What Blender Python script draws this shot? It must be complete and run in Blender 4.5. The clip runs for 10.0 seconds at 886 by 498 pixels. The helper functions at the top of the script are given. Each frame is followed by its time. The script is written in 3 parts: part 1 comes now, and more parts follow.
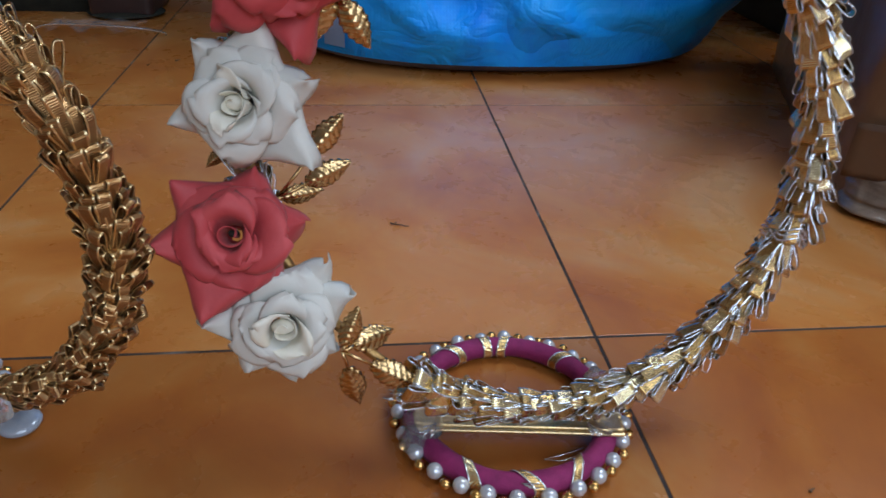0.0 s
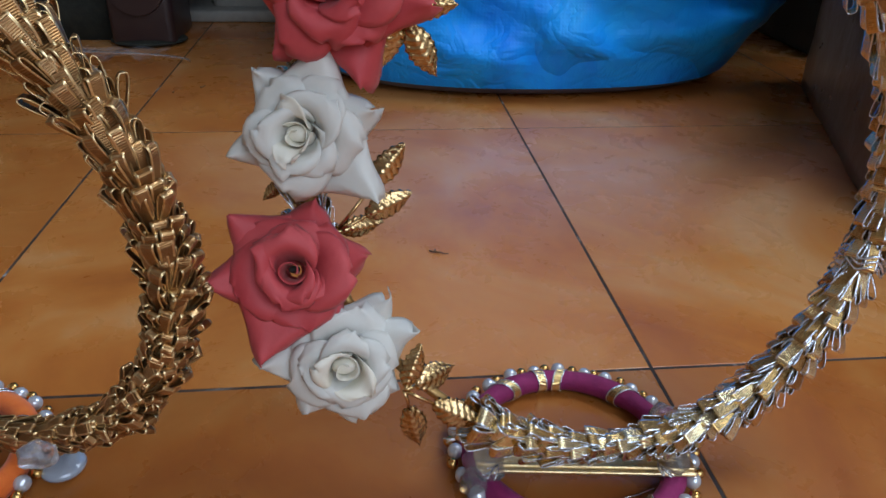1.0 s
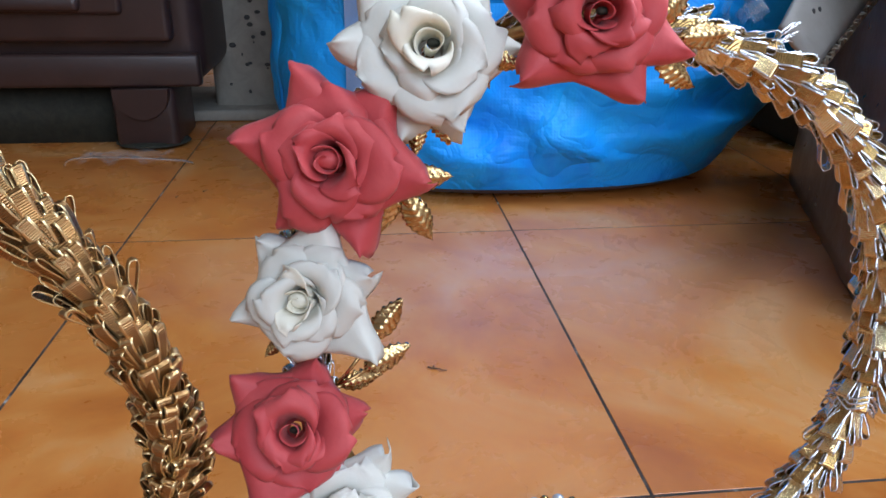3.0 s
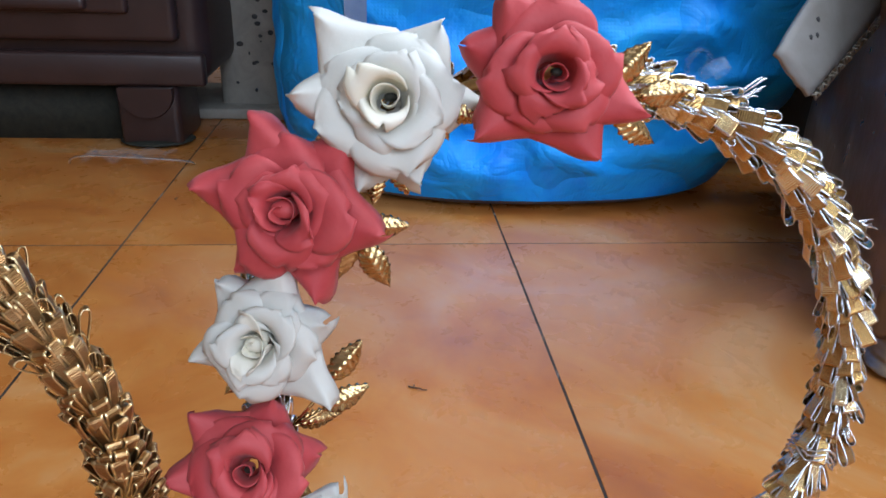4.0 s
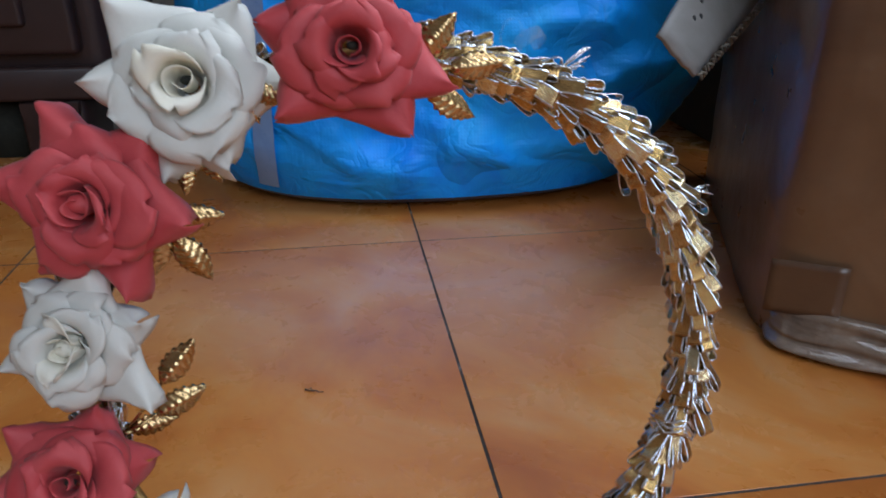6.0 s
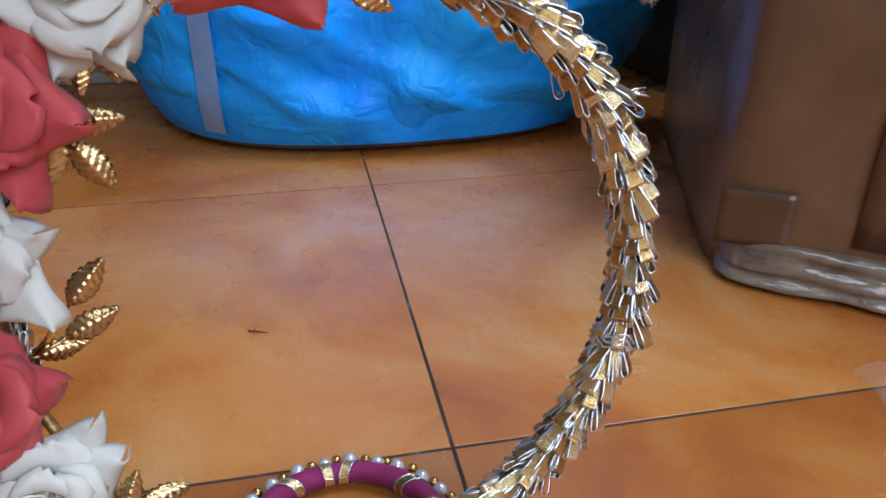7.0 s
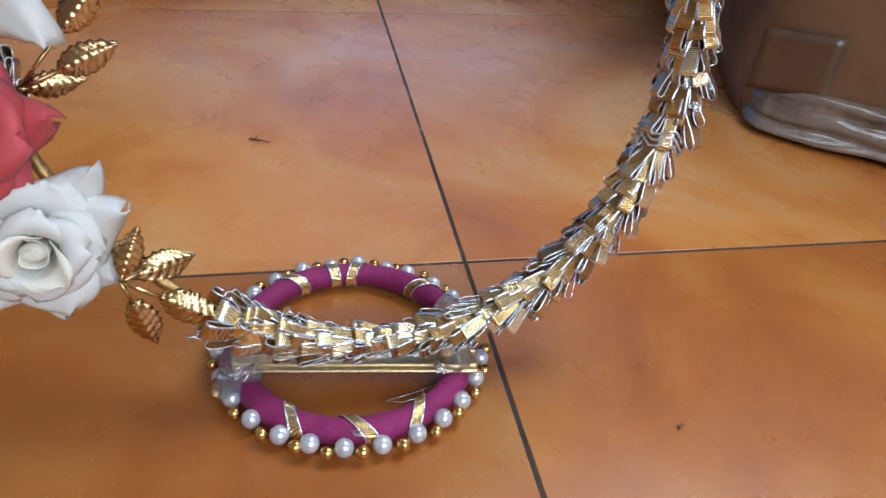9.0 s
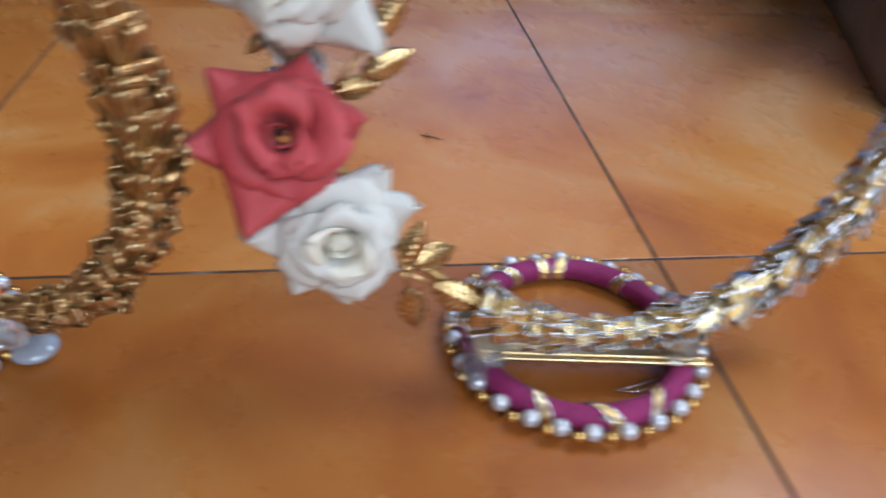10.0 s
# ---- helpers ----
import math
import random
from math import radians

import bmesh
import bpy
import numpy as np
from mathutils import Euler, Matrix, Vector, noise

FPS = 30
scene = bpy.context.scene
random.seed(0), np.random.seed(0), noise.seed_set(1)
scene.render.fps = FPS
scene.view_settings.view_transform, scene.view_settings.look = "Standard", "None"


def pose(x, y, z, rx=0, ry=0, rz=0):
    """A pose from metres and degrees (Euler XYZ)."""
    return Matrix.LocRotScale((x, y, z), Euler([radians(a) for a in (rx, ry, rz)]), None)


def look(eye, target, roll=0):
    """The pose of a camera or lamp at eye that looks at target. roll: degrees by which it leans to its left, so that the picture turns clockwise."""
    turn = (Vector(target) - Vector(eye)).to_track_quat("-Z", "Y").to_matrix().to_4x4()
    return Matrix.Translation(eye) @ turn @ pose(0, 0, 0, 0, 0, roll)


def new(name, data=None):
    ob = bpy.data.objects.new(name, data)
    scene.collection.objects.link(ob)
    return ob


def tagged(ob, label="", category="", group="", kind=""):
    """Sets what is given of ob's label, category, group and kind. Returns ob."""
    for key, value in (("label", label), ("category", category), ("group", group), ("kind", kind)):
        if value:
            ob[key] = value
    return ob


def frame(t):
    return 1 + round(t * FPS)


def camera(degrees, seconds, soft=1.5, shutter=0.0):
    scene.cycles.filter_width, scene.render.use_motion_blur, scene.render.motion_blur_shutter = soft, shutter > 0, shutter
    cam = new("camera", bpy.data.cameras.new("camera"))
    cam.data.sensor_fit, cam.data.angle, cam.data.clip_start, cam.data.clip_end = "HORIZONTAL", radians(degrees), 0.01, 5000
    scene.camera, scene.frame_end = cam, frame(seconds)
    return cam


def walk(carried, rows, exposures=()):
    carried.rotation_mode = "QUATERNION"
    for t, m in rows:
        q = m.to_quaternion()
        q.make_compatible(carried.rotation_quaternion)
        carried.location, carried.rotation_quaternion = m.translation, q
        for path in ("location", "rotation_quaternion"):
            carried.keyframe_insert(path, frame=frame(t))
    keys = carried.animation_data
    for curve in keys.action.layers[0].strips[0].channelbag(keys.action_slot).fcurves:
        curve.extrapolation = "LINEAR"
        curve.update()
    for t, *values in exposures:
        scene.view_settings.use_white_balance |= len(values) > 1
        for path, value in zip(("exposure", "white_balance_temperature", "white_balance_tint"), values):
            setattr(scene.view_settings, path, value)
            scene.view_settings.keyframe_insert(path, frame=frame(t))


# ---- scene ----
cam = camera(63.6, 10.0, soft=1.5, shutter=0.35)
PATH = [
    (0, (-0.102, -0.242, 0.193), (0.123, 1.46, -0.833), 2.6),
    (0.5, (-0.112, -0.234, 0.188), (0.075, 1.482, -0.822), 1.3),
    (1, (-0.118, -0.23, 0.191), (0.085, 1.503, -0.786), 1.6),
    (1.5, (-0.122, -0.226, 0.192), (0.08, 1.513, -0.775), 1.8),
    (2, (-0.12, -0.226, 0.197), (0.083, 1.534, -0.732), 1.7),
    (2.5, (-0.119, -0.225, 0.209), (0.085, 1.574, -0.64), 0.8),
    (3.8, (-0.106, -0.222, 0.228), (0.118, 1.603, -0.559), 1.1),
    (4, (-0.101, -0.221, 0.233), (0.073, 1.591, -0.594), 2.0),
    (4.5, (-0.093, -0.223, 0.239), (0.096, 1.619, -0.517), 0.7),
    (5, (-0.085, -0.223, 0.237), (0.119, 1.606, -0.544), 1.0),
    (5.5, (-0.072, -0.222, 0.234), (0.153, 1.61, -0.535), -0.6),
    (6, (-0.062, -0.222, 0.225), (0.218, 1.586, -0.584), 0.1),
    (6.2, (-0.057, -0.222, 0.22), (0.242, 1.574, -0.608), -0.3),
    (7.3, (-0.047, -0.221, 0.202), (0.332, 1.512, -0.722), 0.2),
    (7.5, (-0.045, -0.22, 0.199), (0.349, 1.499, -0.744), 0.1),
    (8, (-0.046, -0.215, 0.19), (0.375, 1.45, -0.835), 1.0),
    (8.5, (-0.053, -0.216, 0.178), (0.348, 1.398, -0.933), 3.1),
    (9, (-0.061, -0.218, 0.169), (0.312, 1.359, -1.004), 5.2),
    (9.5, (-0.07, -0.221, 0.171), (0.296, 1.36, -0.998), 5.2),
    (9.9, (-0.102, -0.215, 0.182), (0.162, 1.312, -1.082), 4.5),
    (10, (-0.1230, -0.2180, 0.1725), (0.0040, 0.5800, -0.4300), 3.9),
]
walk(cam, [(t, look(eye, target, roll)) for t, eye, target, roll in PATH],
     exposures=((0, -0.50), (0.5, -0.58), (1.0, -0.50), (1.5, -0.05), (2.5, 0.12), (4.0, 0.08), (4.5, 0.14), (5.0, 0.05), (5.5, -0.42), (6.0, -0.56), (7.5, 0.10), (8.0, 0.10), (9.0, 0.05), (10.0, 0.05)))

# ---- world, light ----
world = bpy.data.worlds.new("world")
scene.world = world
world.use_nodes = True
wn = world.node_tree.nodes
sky = wn.new("ShaderNodeTexSky")
sky.sky_type, sky.sun_disc = "NISHITA", False
sky.sun_elevation, sky.sun_rotation = radians(50), radians(200)
world.node_tree.links.new(sky.outputs[0], wn["Background"].inputs[0])
wn["Background"].inputs[1].default_value = 0.12

WIN_X, WIN_Z, WIN_W, WIN_H = 0.50, 1.15, 1.4, 1.3
lamp = bpy.data.lights.new("window_daylight", "AREA")
lamp.shape, lamp.size, lamp.size_y = "RECTANGLE", WIN_W, WIN_H
lamp.energy, lamp.color = 31.0, (0.70, 0.82, 1.0)
new("window_daylight", lamp).matrix_world = look((WIN_X, -1.52, WIN_Z), (WIN_X * 0.3, 0.0, 0.2))
# side fill from the right, added for glints and a brighter right side
EFILL_Y, EFILL_Z, EFILL = 0.60, 1.40, 0.9
side = bpy.data.lights.new("side_fill_light", "AREA")
side.shape, side.size, side.size_y = "RECTANGLE", EFILL, EFILL
side.energy, side.color = 17.0, (0.72, 0.84, 1.0)
new("side_fill_light", side).matrix_world = look((1.44, EFILL_Y, EFILL_Z), (0.0, 0.15, 0.0))

# overhead fill, added to brighten the floor and the sack; no such lamp is seen
FILL_AT = (0.42, 0.12, 0.95)
over = bpy.data.lights.new("overhead_fill", "AREA")
over.shape, over.size = "DISK", 0.50
over.energy, over.color = 9.0, (0.72, 0.84, 1.0)
new("overhead_fill", over).matrix_world = look(FILL_AT, (FILL_AT[0], FILL_AT[1] - 0.001, 0.0))

# ---- materials ----
def nodes_of(name):
    m = bpy.data.materials.new(name)
    m.use_nodes = True
    t = m.node_tree
    return m, t, t.nodes["Principled BSDF"]


def ramp_of(t, fac, stops):
    r = t.nodes.new("ShaderNodeValToRGB")
    e = r.color_ramp.elements
    while len(e) < len(stops):
        e.new(0.5)
    for el, (p, c) in zip(e, stops):
        el.position, el.color = p, (*c, 1)
    t.links.new(fac, r.inputs[0])
    return r.outputs[0]


def noise_of(t, vec, scale, detail=4, rough=0.55, distort=0.0):
    n = t.nodes.new("ShaderNodeTexNoise")
    n.inputs["Scale"].default_value, n.inputs["Detail"].default_value = scale, detail
    n.inputs["Roughness"].default_value, n.inputs["Distortion"].default_value = rough, distort
    if vec:
        t.links.new(vec, n.inputs["Vector"])
    return n.outputs[0]


def math_of(t, op, a, b=0.0):
    n = t.nodes.new("ShaderNodeMath")
    n.operation = op
    for i, v in enumerate((a, b)):
        if isinstance(v, (int, float)):
            n.inputs[i].default_value = v
        else:
            t.links.new(v, n.inputs[i])
    return n.outputs[0]


def mix_of(t, fac, a, b):
    n = t.nodes.new("ShaderNodeMix")
    n.data_type = "RGBA"
    for i, v in ((0, fac), (6, a), (7, b)):
        if isinstance(v, (int, float)):
            n.inputs[i].default_value = v
        elif isinstance(v, tuple):
            n.inputs[i].default_value = (*v, 1)
        else:
            t.links.new(v, n.inputs[i])
    return n.outputs[2]


def bump_of(t, bsdf, height, strength, distance=0.001):
    b = t.nodes.new("ShaderNodeBump")
    b.inputs["Strength"].default_value, b.inputs["Distance"].default_value = strength, distance
    t.links.new(height, b.inputs["Height"])
    t.links.new(b.outputs[0], bsdf.inputs["Normal"])


def coords(t, which="Object", shift=True):
    c = t.nodes.new("ShaderNodeTexCoord").outputs[which]
    if not shift:
        return c
    info = t.nodes.new("ShaderNodeObjectInfo").outputs["Random"]
    v = t.nodes.new("ShaderNodeVectorMath")
    v.operation = "ADD"
    t.links.new(c, v.inputs[0])
    t.links.new(math_of(t, "MULTIPLY", info, 7.0), v.inputs[1])
    return v.outputs[0]


def plain(name, stops, scale, rough=0.5, metal=0.0, bump=0.2, bump_scale=None, distance=0.0005, sheen=0.0, sss=0.0, coat=0.0, rough_var=0.15, distort=0.5):
    """A surface of mottled colour with fine relief and uneven gloss."""
    m, t, b = nodes_of(name)
    c = coords(t)
    n = noise_of(t, c, scale, 5, 0.6, distort)
    t.links.new(ramp_of(t, n, stops), b.inputs["Base Color"])
    fine = noise_of(t, c, bump_scale or scale * 6, 3)
    t.links.new(math_of(t, "ADD", rough - rough_var / 2, math_of(t, "MULTIPLY", fine, rough_var)), b.inputs["Roughness"])
    b.inputs["Metallic"].default_value = metal
    b.inputs["Sheen Weight"].default_value = sheen
    b.inputs["Coat Weight"].default_value = coat
    if sss:
        b.inputs["Subsurface Weight"].default_value = sss
        b.inputs["Subsurface Radius"].default_value = (0.004, 0.003, 0.002)
        b.inputs["Subsurface Scale"].default_value = 0.5
    if bump:
        bump_of(t, b, fine, bump, distance)
    return m


def tile_material():
    m, t, b = nodes_of("terracotta_tile")
    c = coords(t)
    big = noise_of(t, c, 5.5, 5, 0.6, 1.6)
    small = noise_of(t, c, 26.0, 5, 0.6, 0.4)
    col = ramp_of(t, big, [(0.32, (0.40, 0.115, 0.024)), (0.46, (0.53, 0.180, 0.036)), (0.57, (0.60, 0.24, 0.058)), (0.70, (0.65, 0.33, 0.125))])
    col = mix_of(t, math_of(t, "MULTIPLY", small, 0.35), col, (0.44, 0.135, 0.028))
    # each tile is multiplied by its own object colour
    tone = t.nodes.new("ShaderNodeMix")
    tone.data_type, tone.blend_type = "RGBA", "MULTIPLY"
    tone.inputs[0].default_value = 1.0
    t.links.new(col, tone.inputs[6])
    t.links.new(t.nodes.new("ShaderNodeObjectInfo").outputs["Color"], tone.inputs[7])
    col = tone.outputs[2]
    # chalky wear and reflected sheen round the tile joint, painted in, ragged in shape
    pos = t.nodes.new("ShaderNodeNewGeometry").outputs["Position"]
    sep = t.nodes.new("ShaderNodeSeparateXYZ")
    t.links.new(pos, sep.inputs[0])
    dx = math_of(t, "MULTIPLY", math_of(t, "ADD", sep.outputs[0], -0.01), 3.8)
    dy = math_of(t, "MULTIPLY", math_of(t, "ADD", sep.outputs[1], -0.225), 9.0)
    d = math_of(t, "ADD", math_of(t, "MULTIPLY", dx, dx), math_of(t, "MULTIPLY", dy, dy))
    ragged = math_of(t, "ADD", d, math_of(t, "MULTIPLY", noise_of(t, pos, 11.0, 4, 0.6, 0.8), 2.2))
    worn_sheen = ramp_of(t, math_of(t, "DIVIDE", ragged, 2.6), [(0.22, (1, 1, 1)), (0.50, (0.35, 0.35, 0.35)), (0.95, (0, 0, 0))])
    col = mix_of(t, math_of(t, "MULTIPLY", worn_sheen, 0.40), col, (0.62, 0.53, 0.52))
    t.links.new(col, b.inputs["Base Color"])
    fine = noise_of(t, c, 160.0, 3)
    t.links.new(math_of(t, "ADD", 0.20, math_of(t, "MULTIPLY", small, 0.16)), b.inputs["Roughness"])
    b.inputs["Specular IOR Level"].default_value = 0.6
    wave = noise_of(t, c, 14.0, 2)
    bump_of(t, b, math_of(t, "ADD", math_of(t, "MULTIPLY", fine, 0.12), wave), 0.10, 0.0012)
    return m


def petal_material(name, stops, thin):
    """Thin cloth: some of the light shines through it."""
    m = plain(name, stops, 60, 0.6, bump=0.2, bump_scale=700, sheen=0.10)
    t = m.node_tree
    b, out = t.nodes["Principled BSDF"], t.nodes["Material Output"]
    tr, mx = t.nodes.new("ShaderNodeBsdfTranslucent"), t.nodes.new("ShaderNodeMixShader")
    mx.inputs[0].default_value = thin
    t.links.new(b.inputs["Base Color"].links[0].from_socket, tr.inputs[0])
    t.links.new(b.outputs[0], mx.inputs[1])
    t.links.new(tr.outputs[0], mx.inputs[2])
    t.links.new(mx.outputs[0], out.inputs[0])
    return m


def ribbon_material(name, dark, mid, light, rough):
    """Woven metallic ribbon: fine cross ribs and uneven gloss."""
    m, t, b = nodes_of(name)
    c = coords(t, "Object", False)
    info = t.nodes.new("ShaderNodeObjectInfo").outputs["Random"]
    isl = t.nodes.new("ShaderNodeNewGeometry").outputs["Random Per Island"]
    rnd = math_of(t, "FRACT", math_of(t, "ADD", info, isl))
    col = ramp_of(t, rnd, [(0.0, dark), (0.5, mid), (1.0, light)])
    t.links.new(col, b.inputs["Base Color"])
    b.inputs["Metallic"].default_value = 0.95
    w = t.nodes.new("ShaderNodeTexWave")
    w.wave_type, w.bands_direction = "BANDS", "Y"
    w.inputs["Scale"].default_value, w.inputs["Distortion"].default_value = 520.0, 0.6
    t.links.new(c, w.inputs["Vector"])
    n = noise_of(t, c, 500.0, 2)
    t.links.new(math_of(t, "ADD", rough, math_of(t, "MULTIPLY", n, 0.18)), b.inputs["Roughness"])
    bump_of(t, b, math_of(t, "ADD", w.outputs[1], n), 0.55, 0.0003)
    return m


def sack_material():
    m, t, b = nodes_of("blue_woven_plastic")
    c = coords(t, "Object", False)
    n = noise_of(t, c, 7.0, 5, 0.6, 1.0)
    col = ramp_of(t, n, [(0.30, (0.003, 0.24, 0.92)), (0.48, (0.005, 0.34, 0.99)), (0.72, (0.015, 0.44, 1.0))])
    t.links.new(col, b.inputs["Base Color"])
    b.inputs["Roughness"].default_value = 0.5
    b.inputs["Specular IOR Level"].default_value = 0.3
    w1, w2 = t.nodes.new("ShaderNodeTexWave"), t.nodes.new("ShaderNodeTexWave")
    w1.bands_direction, w2.bands_direction = "X", "Z"
    for w in (w1, w2):
        w.inputs["Scale"].default_value = 110.0
        t.links.new(c, w.inputs["Vector"])
    weave = math_of(t, "MULTIPLY", w1.outputs[1], w2.outputs[1])
    fold = math_of(t, "ABSOLUTE", math_of(t, "SUBTRACT", noise_of(t, c, 7.5, 1, 0.5, 0.6), 0.5))
    fine = math_of(t, "ABSOLUTE", math_of(t, "SUBTRACT", noise_of(t, c, 30.0, 3, 0.5, 0.5), 0.5))
    relief = math_of(t, "ADD", math_of(t, "MULTIPLY", fold, 2.7), math_of(t, "MULTIPLY", fine, 0.5))
    bump_of(t, b, math_of(t, "ADD", math_of(t, "MULTIPLY", weave, 0.006), relief), 1.0, 0.014)
    return m


def clear_material(name, tint=(1, 1, 1), rough=0.08, ior=1.25):
    m, t, b = nodes_of(name)
    b.inputs["Base Color"].default_value = (*tint, 1)
    b.inputs["Transmission Weight"].default_value = 0.90
    b.inputs["Roughness"].default_value, b.inputs["IOR"].default_value = rough, ior
    bump_of(t, b, noise_of(t, coords(t), 90.0, 4), 0.5, 0.002)
    return m


def film_material():
    """Thin clear wrap: mostly seen through, with a sharp gloss."""
    m, t, b = nodes_of("clear_plastic_film")
    out = t.nodes["Material Output"]
    tr = t.nodes.new("ShaderNodeBsdfTransparent")
    mx = t.nodes.new("ShaderNodeMixShader")
    mx.inputs[0].default_value = 0.05
    b.inputs["Base Color"].default_value = (0.75, 0.78, 0.85, 1)
    b.inputs["Roughness"].default_value = 0.12
    b.inputs["Coat Weight"].default_value = 0.6
    t.links.new(tr.outputs[0], mx.inputs[1])
    t.links.new(b.outputs[0], mx.inputs[2])
    t.links.new(mx.outputs[0], out.inputs[0])
    bump_of(t, b, noise_of(t, coords(t), 40.0, 4), 0.6, 0.003)
    return m


M = {
    "tile": tile_material(),
    "grout": plain("dark_grout", [(0.35, (0.020, 0.015, 0.013)), (0.60, (0.055, 0.042, 0.036)), (0.70, (0.34, 0.31, 0.29))], 45, 0.92, bump=0.6),
    "red": petal_material("coral_red_petal", [(0.3, (0.58, 0.056, 0.066)), (0.7, (0.68, 0.100, 0.105))], 0.14),
    "white": petal_material("ivory_petal", [(0.3, (0.80, 0.79, 0.715)), (0.7, (0.84, 0.835, 0.775))], 0.20),
    "cream": petal_material("yellowed_petal_heart", [(0.3, (0.95, 0.905, 0.74)), (0.7, (0.96, 0.93, 0.83))], 0.22),
    "dark": plain("dark_hole_and_gap_shade", [(0.3, (0.01, 0.012, 0.008)), (0.7, (0.03, 0.03, 0.02))], 100, 0.8),
    "gold_leaf": plain("stamped_gold_leaf", [(0.3, (0.50, 0.31, 0.13)), (0.7, (0.74, 0.53, 0.27))], 200, 0.24, 1.0, 0.3, 700, 0.0003),
    "gold": ribbon_material("gold_ribbon", (0.40, 0.25, 0.10), (0.74, 0.51, 0.21), (0.95, 0.84, 0.54), 0.14),
    "bronze": ribbon_material("bronze_ribbon", (0.28, 0.145, 0.055), (0.42, 0.235, 0.095), (0.58, 0.36, 0.17), 0.24),
    "silver": plain("silver_thread_edge", [(0.3, (0.74, 0.79, 0.85)), (0.7, (0.88, 0.92, 0.96))], 800, 0.24, 0.85, 0.3, 1500, 0.0002),
    "gold_edge": plain("gold_thread_edge", [(0.3, (0.72, 0.50, 0.22)), (0.7, (0.90, 0.72, 0.42))], 800, 0.3, 0.9, 0.3, 1500, 0.0002),
    "core": plain("gold_wrapped_core", [(0.3, (0.30, 0.17, 0.06)), (0.7, (0.52, 0.32, 0.12))], 300, 0.4, 0.8, 0.5, 900),
    "magenta": plain("magenta_cloth", [(0.3, (0.19, 0.007, 0.075)), (0.7, (0.30, 0.016, 0.12))], 150, 0.75, bump=0.4, bump_scale=1200, sheen=0.06),
    "orange": plain("orange_cloth", [(0.3, (0.80, 0.13, 0.01)), (0.7, (0.90, 0.20, 0.02))], 150, 0.65, bump=0.4, bump_scale=1200, sheen=0.3),
    "pearl": plain("pearl_bead", [(0.3, (0.56, 0.60, 0.66)), (0.7, (0.72, 0.74, 0.77))], 200, 0.16, 0.45, 0.1, coat=0.6),
    "cabochon": plain("grey_blue_cabochon", [(0.3, (0.30, 0.34, 0.40)), (0.7, (0.42, 0.46, 0.52))], 150, 0.15, 0.1, 0.1, coat=0.6),
    "bead": plain("gold_bead", [(0.3, (0.60, 0.34, 0.10)), (0.7, (0.80, 0.52, 0.20))], 300, 0.2, 1.0, 0.15),
    "glue": clear_material("dried_hot_glue", (0.93, 0.93, 0.96), 0.25, 1.4),
    "film": film_material(),
    "sack": sack_material(),
    # grey underside, its colour lowered to deepen the contact shadow
    "sack_base": plain("grey_shaded_sack_bottom", [(0.3, (0.05, 0.055, 0.09)), (0.7, (0.11, 0.12, 0.18))], 20, 0.55, bump=0.4),
    "tape": plain("milky_tape", [(0.3, (0.16, 0.30, 0.58)), (0.7, (0.24, 0.40, 0.68))], 30, 0.3),
    "ink": plain("navy_print", [(0.3, (0.005, 0.015, 0.08)), (0.7, (0.01, 0.03, 0.12))], 60, 0.5),
    "cabinet": plain("brown_plastic", [(0.3, (0.028, 0.015, 0.014)), (0.7, (0.042, 0.022, 0.021))], 18, 0.38, bump=0.15, bump_scale=300),
    "cardboard": plain("taped_brown_cardboard", [(0.25, (0.11, 0.055, 0.028)), (0.5, (0.18, 0.098, 0.052)), (0.75, (0.25, 0.15, 0.085))], 9, 0.30, bump=0.4, bump_scale=50, distance=0.002, coat=0.3, distort=0.4),
    "tape_brown": plain("brown_packing_tape", [(0.3, (0.085, 0.043, 0.024)), (0.7, (0.13, 0.068, 0.037))], 25, 0.32, bump=0.3, bump_scale=90, distance=0.001, coat=0.2),
    "wrap": plain("crumpled_clear_wrap", [(0.3, (0.10, 0.065, 0.045)), (0.7, (0.26, 0.19, 0.14))], 45, 0.24, bump=0.6, bump_scale=90, distance=0.002, coat=0.35),
    "flap": plain("grey_cardboard", [(0.3, (0.22, 0.205, 0.19)), (0.7, (0.29, 0.275, 0.26))], 25, 0.75, bump=0.3, bump_scale=400),
    "flute": plain("corrugated_edge", [(0.3, (0.10, 0.085, 0.065)), (0.7, (0.30, 0.27, 0.22))], 200, 0.85, bump=0.8),
    "carton": plain("dark_olive_carton", [(0.3, (0.055, 0.051, 0.042)), (0.7, (0.085, 0.079, 0.065))], 14, 0.6, bump=0.3),
    "post": plain("cream_speckled_stone", [(0.3, (0.27, 0.255, 0.22)), (0.7, (0.40, 0.37, 0.32))], 40, 0.6, bump=0.3),
    "fleck": plain("black_fleck", [(0.3, (0.02, 0.02, 0.022)), (0.7, (0.07, 0.07, 0.07))], 80, 0.6),
    "plaster": plain("wall_plaster", [(0.3, (0.52, 0.50, 0.46)), (0.7, (0.62, 0.60, 0.56))], 4, 0.85, bump=0.2),
    "wood": plain("window_frame_wood", [(0.3, (0.12, 0.06, 0.03)), (0.7, (0.20, 0.11, 0.05))], 20, 0.5),
    "twig": plain("dry_twig", [(0.3, (0.10, 0.05, 0.022)), (0.7, (0.20, 0.10, 0.05))], 200, 0.8),
}


# ---- building helpers ----
def part(name, bm, mats, parent=None, label="", smooth=True):
    me = bpy.data.meshes.new(name)
    bm.normal_update()
    bm.to_mesh(me)
    bm.free()
    for m in mats if isinstance(mats, (list, tuple)) else [mats]:
        me.materials.append(M[m])
